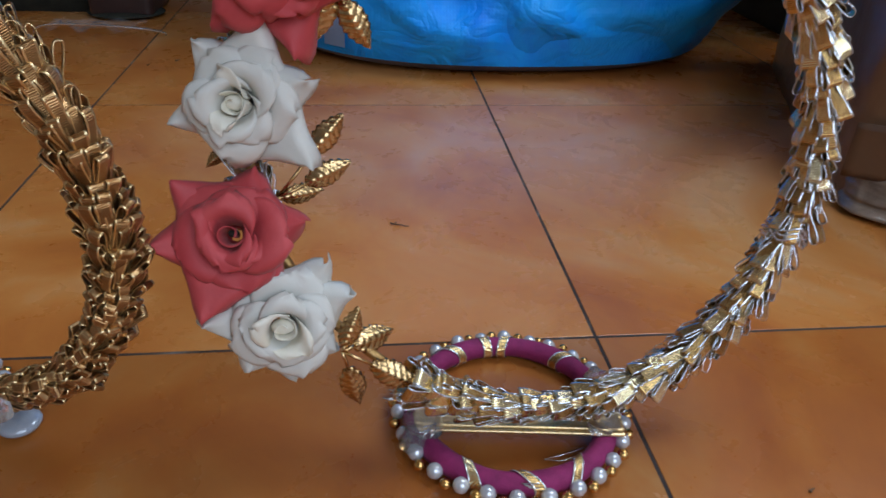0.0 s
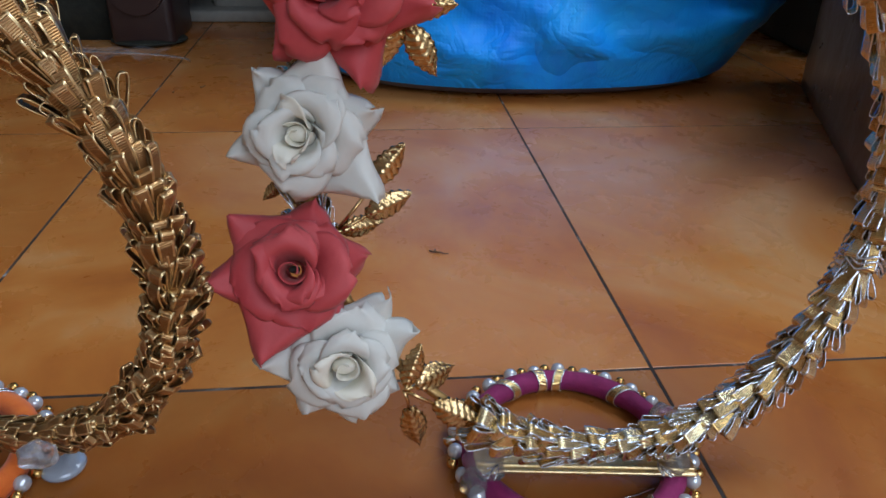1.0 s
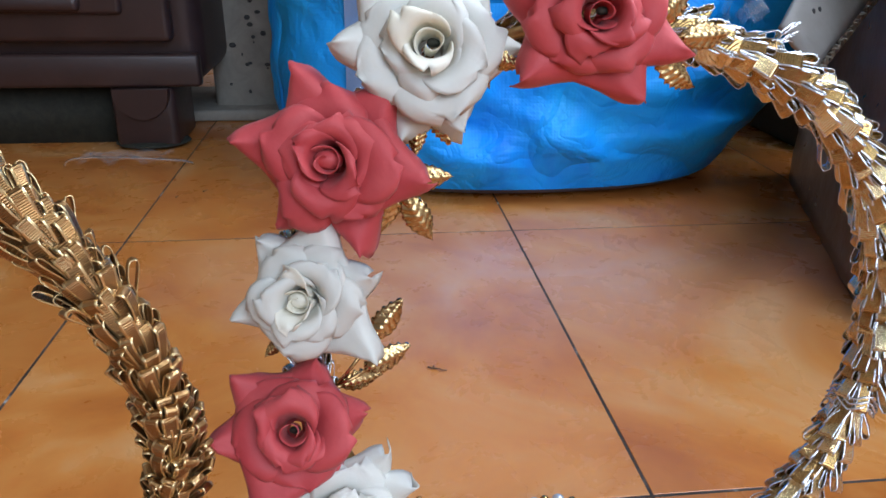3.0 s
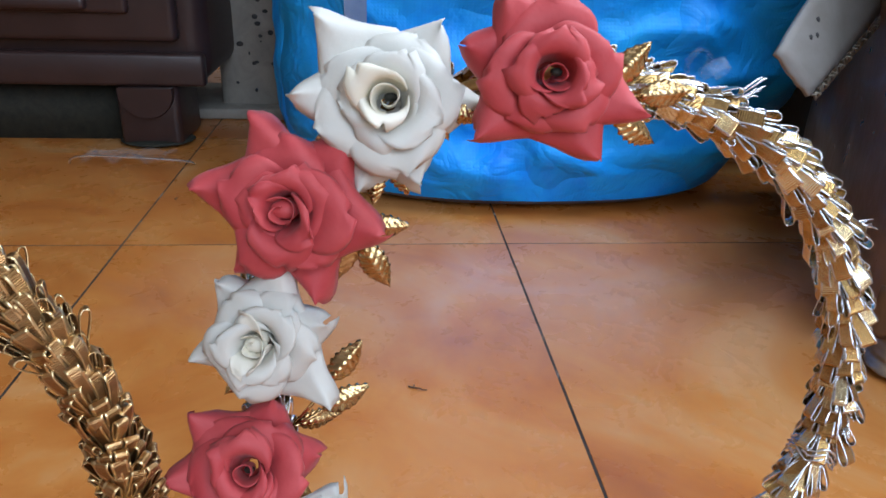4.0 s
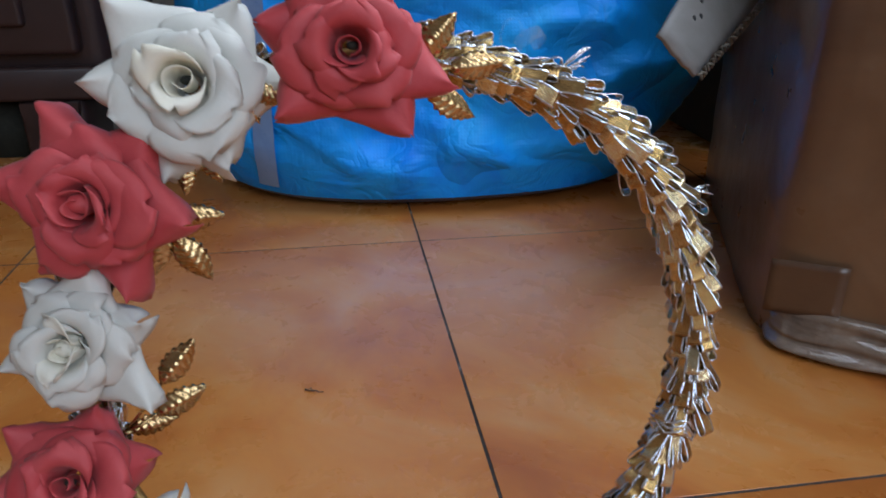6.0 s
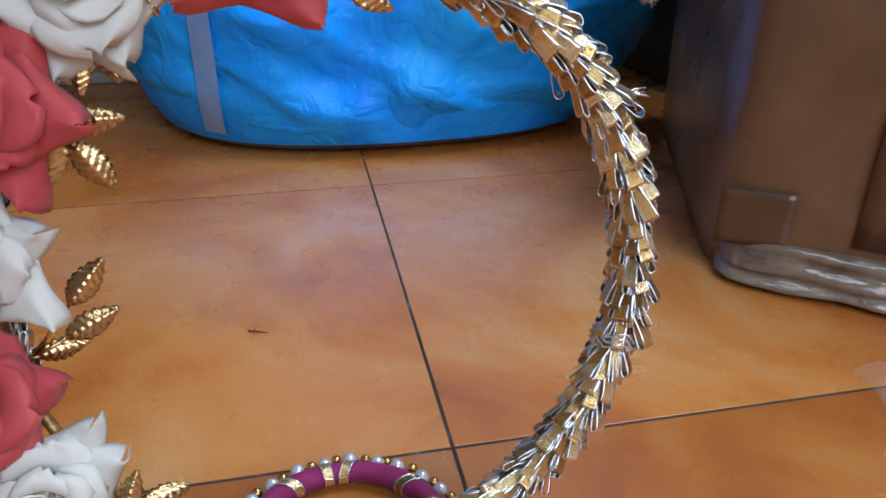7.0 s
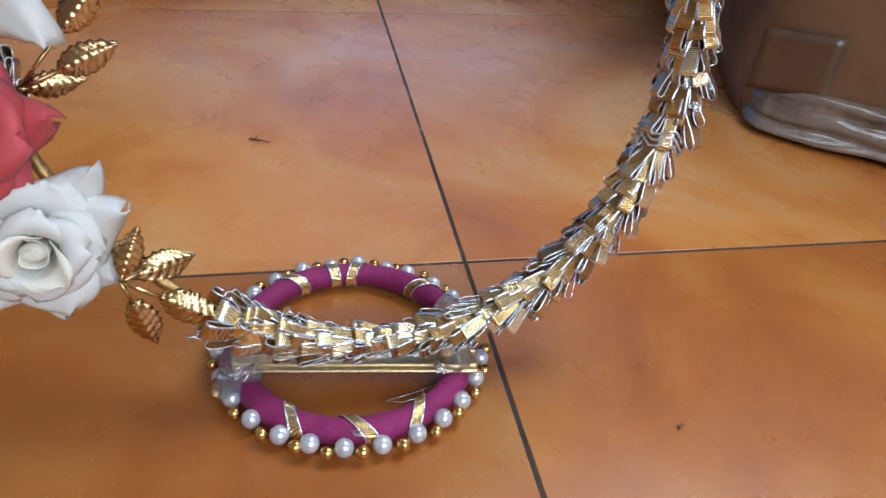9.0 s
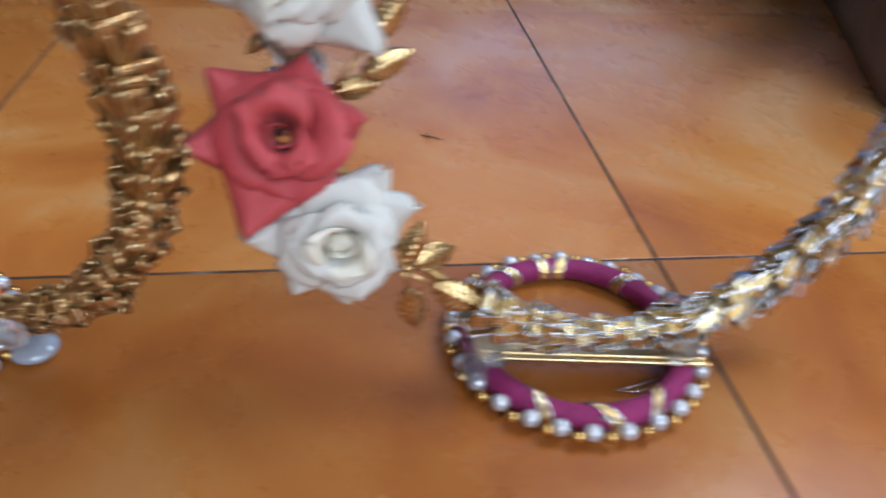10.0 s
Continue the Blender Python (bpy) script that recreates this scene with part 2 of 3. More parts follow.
    if smooth:
        me.polygons.foreach_set("use_smooth", [True] * len(me.polygons))
    ob = new(name, me)
    if parent:
        ob.parent = parent
    return tagged(ob, label)


def shared(name, me, parent, m):
    ob = new(name, me)
    ob.parent = parent
    ob.matrix_basis = m
    return ob


def box_bm(sx, sy, sz, at=(0, 0, 0), bevel=0.0, seg=2, bm=None):
    out = bm or bmesh.new()
    made = bmesh.ops.create_cube(out, size=1.0, matrix=Matrix.Translation(at) @ Matrix.Diagonal((sx, sy, sz, 1)))
    if bevel:
        es = list({e for v in made["verts"] for e in v.link_edges})
        bmesh.ops.bevel(out, geom=es, offset=bevel, segments=seg, affect="EDGES", profile=0.5)
    return out


def grid_bm(nu, nv, f, bm=None, loop=False):
    """A sheet of nu x nv points f(u, v), u and v in 0..1; loop closes it in v."""
    bm = bm or bmesh.new()
    vs = [[bm.verts.new(f(i / (nu - 1), j / (nv if loop else nv - 1))) for j in range(nv)] for i in range(nu)]
    for i in range(nu - 1):
        for j in range(nv if loop else nv - 1):
            k = (j + 1) % nv
            bm.faces.new((vs[i][j], vs[i + 1][j], vs[i + 1][k], vs[i][k]))
    return bm


def thick(bm, d):
    """Give a sheet a back, d metres along its normals, and close its rim."""
    bm.normal_update()
    front, faces = list(bm.verts), list(bm.faces)
    rim = [e for e in bm.edges if len(e.link_faces) == 1]
    back = {v: bm.verts.new(v.co + v.normal * d) for v in front}
    for f in faces:
        bm.faces.new([back[v] for v in reversed(f.verts)]).material_index = f.material_index
    for e in rim:
        f = e.link_faces[0]
        vs = list(f.verts)
        a, z = e.verts
        if vs[(vs.index(a) + 1) % len(vs)] != z:
            a, z = z, a
        bm.faces.new((z, a, back[a], back[z])).material_index = f.material_index
    return bm


def tube_bm(points, radius, sides=8, closed=False, bm=None):
    pts = [Vector(p) for p in points]
    n = len(pts)
    bm = bm or bmesh.new()
    rings, up = [], Vector((0.13, 0.31, 0.94)).normalized()
    for i, p in enumerate(pts):
        a = pts[(i - 1) % n] if closed or i else p
        b = pts[(i + 1) % n] if closed or i < n - 1 else p
        t = (b - a).normalized()
        s = t.cross(up).normalized()
        w = s.cross(t)
        r = radius(i / n) if callable(radius) else radius
        rings.append([bm.verts.new(p + (s * math.cos(q) + w * math.sin(q)) * r) for q in (2 * math.pi * k / sides for k in range(sides))])
    for i in range(n if closed else n - 1):
        a, b = rings[i], rings[(i + 1) % n]
        for k in range(sides):
            bm.faces.new((a[k], a[(k + 1) % sides], b[(k + 1) % sides], b[k]))
    if not closed:
        bm.faces.new(rings[0][::-1]), bm.faces.new(rings[-1])
    return bm


def sphere_bm(r, at=(0, 0, 0), seg=14, rings=9, squash=(1, 1, 1), bm=None):
    bm = bm or bmesh.new()
    bmesh.ops.create_uvsphere(bm, u_segments=seg, v_segments=rings, radius=r, matrix=Matrix.Translation(at) @ Matrix.Diagonal((*squash, 1)))
    return bm


def basis(origin, x, y, z):
    m = Matrix((x, y, z)).transposed().to_4x4()
    m.translation = origin
    return m


def facing(origin, normal, spin=0.0):
    z = Vector(normal).normalized()
    x = Vector((0, 0, 1)).cross(z).normalized()
    return basis(Vector(origin), x, z.cross(x), z) @ Matrix.Rotation(radians(spin), 4, "Z")


def empty(name, at, label, category, group=""):
    ob = new(name)
    ob.location = at
    return tagged(ob, label, category, group)


rng = random.Random(11)

# ---- room shell ----
ROOM = (-1.5, 1.5, -1.6, 1.5, 2.4)
X0, X1, Y0, Y1, ZC = ROOM  # metres


def wall(name, sx, sy, sz, at):
    return tagged(part(name, box_bm(sx, sy, sz, at), "plaster", smooth=False), "plain pale plastered room wall", "wall", kind="structure")


wall("wall_north", X1 - X0 + 0.2, 0.1, ZC, (0, Y1 + 0.05, ZC / 2))
wall("wall_west", 0.1, Y1 - Y0, ZC, (X0 - 0.05, (Y0 + Y1) / 2, ZC / 2))
# unseen east wall, its opening made up to match the side fill
bm = bmesh.new()
ey0, ey1, ez0, ez1 = EFILL_Y - EFILL / 2, EFILL_Y + EFILL / 2, EFILL_Z - EFILL / 2, EFILL_Z + EFILL / 2
for a, e, f, d in ((Y0, ey0, 0, ZC), (ey1, Y1, 0, ZC), (ey0, ey1, 0, ez0), (ey0, ey1, ez1, ZC)):
    box_bm(0.1, e - a, d - f, (X1 + 0.05, (a + e) / 2, (f + d) / 2), bm=bm)
tagged(part("wall_east", bm, "plaster", smooth=False), "plain pale plastered wall with a small opening added for the side fill light", "wall", kind="structure")
bm = bmesh.new()
wx0, wx1, wz0, wz1 = WIN_X - WIN_W / 2, WIN_X + WIN_W / 2, WIN_Z - WIN_H / 2, WIN_Z + WIN_H / 2
for a, b, c, d in ((X0 - 0.1, wx0, 0, ZC), (wx1, X1 + 0.1, 0, ZC), (wx0, wx1, 0, wz0), (wx0, wx1, wz1, ZC)):
    box_bm(b - a, 0.1, d - c, ((a + b) / 2, Y0 - 0.05, (c + d) / 2), bm=bm)
tagged(part("wall_south", bm, "plaster", smooth=False), "plain pale plastered wall with a window opening", "wall", kind="structure")
tagged(part("ceiling", box_bm(X1 - X0 + 0.2, Y1 - Y0 + 0.2, 0.1, (0, (Y0 + Y1) / 2, ZC + 0.05)), "plaster", smooth=False), "plain pale plastered ceiling", "ceiling", kind="structure")
bm = bmesh.new()
for a, b, c, d in ((wx0, wx0 + 0.05, wz0, wz1), (wx1 - 0.05, wx1, wz0, wz1), (wx0 + 0.05, wx1 - 0.05, wz0, wz0 + 0.05), (wx0 + 0.05, wx1 - 0.05, wz1 - 0.05, wz1)):
    box_bm(b - a, 0.06, d - c, ((a + b) / 2, Y0 - 0.06, (c + d) / 2), bm=bm)
tagged(part("window_1", bm, "wood", smooth=False), "dark wooden window frame in the wall", "window", kind="structure")

# unseen lamp body made up to go with the overhead fill
fill_housing = tagged(new("fill_lamp_housing"), "plain wide white hanging lamp, unseen, added to house the overhead fill light", "lamp")
fill_housing.location = FILL_AT
part("cord", tube_bm([(0, 0, 0.03), (0, 0, ZC - FILL_AT[2])], 0.003, 6), "dark", fill_housing)
part("shade", grid_bm(10, 40, lambda u, v: Vector((math.cos(2 * math.pi * v) * (0.05 + 0.22 * u ** 0.6), math.sin(2 * math.pi * v) * (0.05 + 0.22 * u ** 0.6), 0.14 - 0.13 * u)), loop=True), "plaster", fill_housing)

TILE, JOINT = 0.30, 0.0016
floor = tagged(part("floor", box_bm(X1 - X0 + 0.2, Y1 - Y0 + 0.2, 0.05, (0, (Y0 + Y1) / 2, -0.0253)), "grout", smooth=False), "orange terracotta tiled floor with dark grout joints", "floor", kind="structure")


# ---- blue sack ----
SACK = Vector((0.040, 0.575, 0))


def sack_point(u, v):
    a = 2 * math.pi * v
    z = 0.012 + 0.40 * u
    ca, sa = math.cos(a), math.sin(a)
    e = 0.80
    grow = 0.86 + 0.14 * min(1.0, (z / 0.06)) ** 0.6 + 0.50 * max(0.0, ca) * max(0.0, z - 0.02) / 0.3
    rx, ry = 0.250 * grow, 0.232 * grow
    x = rx * math.copysign(abs(ca) ** e, ca)
    y = ry * math.copysign(abs(sa) ** e, sa)
    p = Vector((x, y, z))
    f = noise.noise(p * 8.0) * 0.006 + noise.noise(p * Vector((13, 13, 24)) + Vector((3, 1, 7))) * 0.012 - 0.010 * abs(noise.noise(Vector((p.x * 9 + p.z * 16, p.y * 9 - 4, p.z * 9))))
    f += 0.005 * abs(noise.noise(Vector((p.x * 26 + p.z * 30, p.y * 26, p.z * 18)))) - 0.002
    f += 0.024 * (0.35 - abs(noise.noise(Vector((p.x * 7 + p.z * 13 + 2, p.y * 5, p.z * 11 - p.x * 6))))) - 0.005
    fade = min(1.0, u * 5 + 0.25) * (1 - 0.62 * max(0.0, min(1.0, (-ca - 0.35) / 0.4)))
    return p + Vector((ca, sa, 0.25)) * f * fade


sack = empty("plastic_sack", SACK, "bright blue woven plastic sack, full and creased, standing on the tiles", "sack")
part("body", grid_bm(90, 280, sack_point, loop=True), "sack", sack)
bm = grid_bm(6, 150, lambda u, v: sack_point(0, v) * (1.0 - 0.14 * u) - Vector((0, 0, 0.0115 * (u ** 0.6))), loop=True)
part("bottom", bm, "sack_base", sack, "grey creased underside of the sack, darkened as contact shade")


def sack_top(u, v):
    rim = sack_point(1, v)
    k = 1 - u
    ruck = 1 + 0.10 * math.sin(26 * math.pi * v) * math.sin(math.pi * u)
    return Vector((rim.x * k * ruck, rim.y * k * ruck, rim.z + 0.035 * math.sin(math.pi * min(1, u * 1.2) / 2) + 0.012 * noise.noise(Vector((rim.x * 20, rim.y * 20, u * 5)))))


part("gathered_top", grid_bm(14, 160, sack_top, loop=True), "sack", sack, "gathered blue plastic top")


def on_sack(x, z, out=0.0030):
    """The point of the sack's front at that x and height."""
    best = min((sack_point((z - 0.012) / 0.40, 0.5 + k / 2400) for k in range(1200)), key=lambda p: abs(p.x - x))
    return best + Vector((0, -out, 0))


bm = grid_bm(24, 3, lambda u, v: on_sack(-0.171 + 0.004 * u + 0.018 * v, 0.02 + 0.33 * u))
part("tape_strip", bm, "tape", sack, "milky clear tape strip")
for sx, sz, w in ((0.044, 0.262, 0.020), (0.072, 0.268, 0.014), (0.014, 0.270, 0.018)):
    part("print_mark", grid_bm(4, 3, lambda u, v: on_sack(sx + w * u, sz + 0.016 * v)), "ink", sack, "navy printed mark")

# ---- brown plastic cabinet ----
CX0, CX1, CY, CZ = -0.95, -0.282, 0.556, 0.066
cabinet = empty("drawer_cabinet", (0, 0, 0), "dark brown plastic drawer cabinet on short moulded feet", "cabinet")
part("body", box_bm(CX1 - CX0, 0.42, 0.60, ((CX0 + CX1) / 2, CY + 0.224, CZ + 0.30), 0.022, 4), "cabinet", cabinet)
part("plinth_rail", box_bm(CX1 - CX0 - 0.004, 0.016, 0.034, ((CX0 + CX1) / 2, CY + 0.006, CZ + 0.019), 0.004), "cabinet", cabinet)
drawer = part("drawer_front", box_bm(0.60, 0.02, 0.155, (CX1 - 0.025 - 0.30, CY + 0.004, CZ + 0.125), 0.007, 3), "cabinet", cabinet)
part("drawer_panel", box_bm(0.50, 0.012, 0.105, (CX1 - 0.068 - 0.25, CY - 0.008, CZ + 0.128), 0.005, 3), "cabinet", drawer)
part("drawer_grip", box_bm(0.34, 0.014, 0.014, (CX1 - 0.105 - 0.17, CY - 0.016, CZ + 0.086), 0.005, 3), "cabinet", drawer)
part("drawer_front", box_bm(0.60, 0.02, 0.155, (CX1 - 0.025 - 0.30, CY + 0.004, CZ + 0.295), 0.007, 3), "cabinet", cabinet)
for fx in (CX1 - 0.066, CX0 + 0.066):
    foot = part("foot", box_bm(0.066, 0.09, CZ + 0.004, (fx, CY + 0.049, (CZ + 0.004) / 2), 0.008, 3), "cabinet", cabinet)
    bm = bmesh.new()
    bmesh.ops.create_cone(bm, cap_ends=True, segments=36, radius1=0.030, radius2=0.028, depth=0.012, matrix=Matrix.Translation((fx, CY + 0.004, CZ - 0.004)) @ Matrix.Rotation(radians(90), 4, "X"))
    bmesh.ops.bisect_plane(bm, geom=bm.verts[:] + bm.edges[:] + bm.faces[:], plane_co=(0, 0, CZ), plane_no=(0, 0, 1), clear_outer=True)
    part("boss", bm, "cabinet", foot, smooth=False)
# near-black sheet added in place of the shade under the cabinet
part("kick_board", box_bm(CX1 - CX0 - 0.10, 0.012, CZ, ((CX0 + CX1) / 2, CY + 0.045, CZ / 2)), "dark", cabinet, "black board standing in for the shade under the cabinet")
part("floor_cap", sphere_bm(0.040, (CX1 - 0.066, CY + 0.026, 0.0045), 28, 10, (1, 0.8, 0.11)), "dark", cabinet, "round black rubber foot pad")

# ---- speckled post, dark carton ----
post = tagged(part("stone_post", box_bm(0.115, 0.10, 1.0, (-0.246, 0.765, 0.5), 0.008), "post"), "cream stone post flecked with black chips", "post", kind="structure")
tagged(part("skirting_step", box_bm(0.50, 0.16, 0.014, (-0.20, 0.765, 0.007), 0.003), "post"), "pale stone strip at the foot of the post", "trim", kind="structure")
fr = random.Random(5)
bm = bmesh.new()
for _ in range(80):
    fx, fz = -0.246 + fr.uniform(-0.05, 0.05), fr.uniform(0.02, 0.34)
    r = fr.uniform(0.0012, 0.0034)
    sphere_bm(1.0, (fx, 0.7152, fz), 7, 4, (r * fr.uniform(0.7, 1.5), 0.0012, r), bm)
tagged(part("chips", bm, "fleck", post, "black chips in the stone"), kind="stuff")
carton = empty("storage_carton", (0.36, 0.47, 0), "dark olive carton standing behind the taped box", "carton")
part("body", box_bm(0.36, 0.36, 0.42, (0.19, 0.20, 0.21), 0.006), "carton", carton)
part("lid_edge", box_bm(0.372, 0.372, 0.05, (0.19, 0.20, 0.395), 0.006), "carton", carton)

# ---- taped cardboard box ----
BOX = Vector((0.177, 0.118, 0))
BANG = -37.0
box = empty("cardboard_box", BOX, "brown cardboard box bound in glossy packing tape, crumpled at its foot", "box")
box.rotation_euler = (0, 0, radians(BANG))


def box_ring(inset, z, wob, seed, n=160):
    """A rounded square outline of the box, its front-left corner at the origin."""
    pts, w, d, r = [], 0.34, 0.34, 0.026
    for k in range(n):
        a = 2 * math.pi * k / n
        ca, sa = math.cos(a), math.sin(a)
        s = 1.0 / max(abs(ca), abs(sa))
        x, y = ca * s, sa * s
        q = (abs(x) ** 14 + abs(y) ** 14) ** (1 / 14)
        p = Vector((w / 2 + x / q * (w / 2 - inset), d / 2 + y / q * (d / 2 - inset), z))
        p += Vector((x, y, 0)) * wob * noise.noise(Vector((p.x * 30, p.y * 30, z * 40 + seed)))
        p.x -= 0.27 * p.y
        pts.append(p)
    return pts


def rings_bm(rings):
    bm = bmesh.new()
    vs = [[bm.verts.new(p) for p in r] for r in rings]
    for a, b in zip(vs, vs[1:]):
        for k in range(len(a)):
            j = (k + 1) % len(a)
            bm.faces.new((a[k], a[j], b[j], b[k]))
    bm.faces.new(vs[-1]), bm.faces.new(vs[0][::-1])
    return bm


part("body", rings_bm([box_ring(0.004, 0.002 + 0.33 * i / 30, 0.0016, 1) for i in range(31)]), "cardboard", box)


def wrap_ring(i, n=26):
    """Loose wrap sagging out in flat folds at the foot of the front."""
    k = i / n
    out = (0.013 * (1 - k) ** 0.8 + 0.0035 * abs(math.sin(3 * math.pi * k)) * (1 - 0.5 * k)) * min(1.0, 5 * k + 0.35)
    pts = []
    for p in box_ring(0.002, 0.0006 + 0.026 * k, 0.0030, 4 + 0.15 * i):
        f = max(0.0, min(1.0, (0.05 - p.y) / 0.05)) * max(0.0, min(1.0, (p.x + 0.012) / 0.02))
        pts.append(p.lerp(Vector((0.12, 0.17, p.z)), 0.07 * (1 - f)) + Vector((0, -out * f, 0)))
    return pts


part("bottom_wrap", rings_bm([wrap_ring(i) for i in range(27)]), "wrap", box, "crumpled clear plastic wrap round the foot")


def on_box(x, z, out):
    return Vector((x, 0.004 - out , z))


part("tape_patch", thick(grid_bm(8, 8, lambda u, v: on_box(0.004 + 0.040 * u, 0.022 + 0.033 * v + 0.002 * u, 0.0020)), 0.0004), "tape_brown", box, "square of darker packing tape")
part("tape_band", thick(grid_bm(8, 14, lambda u, v: on_box(0.075 + 0.055 * u, 0.032 + 0.29 * v, 0.0019)), 0.0004), "tape_brown", box, "brown packing tape band")

# flap of grey card hanging out beside the box
FA, FB = Vector((0.131, 0.190, 0.171)), Vector((0.158, 0.190, 0.146))
FD = Vector((0.132, 0.140, 0.098))
flap = empty("cardboard_flap", (0, 0, 0), "grey cardboard flap with a torn corrugated edge, leaning against the box", "cardboard")
nrm = FD.cross(FB - FA).normalized()
bm = grid_bm(24, 8, lambda u, v: FA + (FB - FA) * v * (1 + 0.85 * u) + FD * u + nrm * (0.0015 * noise.noise(Vector((u * 9, v * 4, 2)))) + FD * (0.02 * noise.noise(Vector((v * 5, 7, u * 3))) * (1 - u)))
part("sheet", thick(bm, 0.0035), "flap", flap)
bm = bmesh.new()
for k in range(60):
    u = k / 59
    p = FA + (FB - FA) * (1 + 0.9 * u) + FD * u
    tube_bm([p + nrm * -0.0005, p + nrm * (-0.0032) + (FB - FA).normalized() * 0.0022 * math.sin(k * 1.9), p + nrm * -0.0005 + (FB - FA).normalized() * 0.004], 0.0009, 5, bm=bm)
part("corrugated_edge", bm, "flute", flap, "torn corrugated edge")
bm = bmesh.new()
for fu, fv in ((0.16, 0.35), (0.24, 0.28), (0.19, 0.42)):
    sphere_bm(1.0, FA + (FB - FA) * fv * (1 + 0.9 * fu) + FD * fu + nrm * 0.0003, 8, 5, (0.0016, 0.0012, 0.0022), bm)
part("staple_holes", bm, "fleck", flap, "small dark punched holes")


# ---- decorated hoops ----
def loop_mesh(name, length, width, fat, mats, seed):
    """One folded ribbon loop: it starts at the origin, runs along +Y and opens in Z, with thread edges."""
    r = random.Random(seed)
    prof, n = [], 7
    for k in range(n + 1):
        a = k / n
        prof.append((length * math.sin(math.pi * a * 0.5) ** 0.9, fat * 0.5 * math.sin(math.pi * a) ** 0.8 * (0.35 + 0.65 * a)))
    pts = prof + [(y, -z) for y, z in prof[-2:0:-1]]
    pts.append((0.0, -0.0002))
    xs = [-width / 2, -width / 2 + 0.00056, width / 2 - 0.00056, width / 2]
    flare = r.uniform(0.10, 0.30)
    skew, bend = r.uniform(-0.08, 0.08), r.uniform(-0.10, 0.10)
    bm = bmesh.new()
    vs = [[bm.verts.new((x * (0.84 + flare * y / length) + skew * y, y + r.uniform(-1, 1) * 0.0002, z + bend * y * y / length)) for x in xs] for y, z in pts]
    for a, b in zip(vs, vs[1:]):
        for k in range(3):
            f = bm.faces.new((a[k], a[k + 1], b[k + 1], b[k]))
            f.material_index = 0 if k == 1 else 1
    bm.normal_update()
    thick(bm, -0.00022)
    me = bpy.data.meshes.new(name)
    bm.to_mesh(me)
    bm.free()
    for m in mats:
        me.materials.append(M[m])
    me.polygons.foreach_set("use_smooth", [True] * len(me.polygons))
    return me


class Hoop:
    def __init__(self, centre, radius, lean, yaw, squeeze=1.0, bulge=0.0, set_back=0.0, sag=0.0):
        self.c, self.r, self.q = Vector(centre), radius, squeeze
        self.bulge, self.set_back, self.sag = bulge, set_back, sag
        m = Matrix.Rotation(radians(yaw), 3, "Z") @ Matrix.Rotation(radians(-lean), 3, "X")
        self.right, self.up = m @ Vector((1, 0, 0)), m @ Vector((0, 0, 1))
        self.front = m @ Vector((0, -1, 0))

    def at(self, deg):
        a = radians(deg)
        ca, sa, e = math.cos(a), math.sin(a), self.q
        wide = 1 + self.bulge * max(0.0, math.cos(a - radians(150))) ** 1.5
        sag = self.front * self.sag * max(0.0, -sa) ** 5
        return self.c + sag + self.right * wide * self.r * math.copysign(abs(ca) ** e, ca) - self.front * self.set_back * max(0.0, math.cos(a - radians(145))) + self.up * wide * self.r * math.copysign(abs(sa) ** e, sa)

    def axes(self, deg):
        t = (self.at(deg + 0.5) - self.at(deg - 0.5)).normalized()
        out = (self.at(deg) - self.c).normalized()
        return t, (out - t * out.dot(t)).normalized(), self.front


def dress(hoop, thing, meshes, turn, spread, stretch, step, around, core, seed, bare=(0, 0), gap=(0, 0)):
    """Cover a hoop with overlapping ribbon loops. turn: +1 counter-clockwise tips, -1 clockwise."""
    r = random.Random(seed)
    part("rim", tube_bm([hoop.at(k * 3) for k in range(120)], lambda s: core * (0.4 if bare[0] < s * 360 < bare[1] + 8 else 0.5 if 228 < s * 360 < 302 else 1.0), 10, True), "core", thing, "gold wrapped hoop rim")
    rows = int(2 * math.pi * hoop.r / step)
    singles, rest = 0, []
    for i in range(rows):
        deg = -90 + 360 * i / rows
        t, out, fr = hoop.axes(deg)
        for k in range(around):
            a = 2 * math.pi * (k + 0.5 * (i % 2) + r.uniform(-0.22, 0.22)) / around
            n = out * math.cos(a) + fr * math.sin(a)
            if bare[0] < deg < bare[1] and (math.sin(a) > -0.1 or deg > 195) or gap[0] < deg < gap[1] and math.sin(a) > 0.2:
                continue
            low = max(0.0, 1 - abs(deg + 90 if deg < 90 else deg - 270) / 32)
            tilt = radians((spread + r.uniform(-9, 9)) * (1 - 0.45 * low))
            y = (t * turn * math.cos(tilt) + n * math.sin(tilt)).normalized()
            x = y.cross(n).normalized()
            y = (y + x * r.uniform(-0.13, 0.13)).normalized()
            x = y.cross(n).normalized()
            m = basis(hoop.at(deg + r.uniform(-0.6, 0.6)) + n * core * (0.75 - 0.20 * low), x, y, x.cross(y))
            m = m @ Matrix.Rotation(r.uniform(-0.24, 0.24), 4, "Y") @ Matrix.Diagonal((r.uniform(0.8, 1.1) * (1 - 0.16 * low), r.uniform(0.8, 1.15), r.uniform(0.8, 1.3) * (1 - 0.3 * low), 1))
            me = meshes[r.randrange(len(meshes))]
            lo, hi = stretch
            if lo <= (deg + 90) % 360 - 90 <= hi and math.sin(a) > -0.35 and singles < 300:
                singles += 1
                shared("ribbon_loop", me, thing, m)
            else:
                rest.append((me, m))
    bm = bmesh.new()
    for me, m in rest:
        before = len(bm.verts)
        bm.from_mesh(me)
        bm.verts.ensure_lookup_table()
        for v in bm.verts[before:]:
            v.co = m @ v.co
    ob = part("ribbon_fringe", bm, [], thing, "overlapping folded ribbon loops")
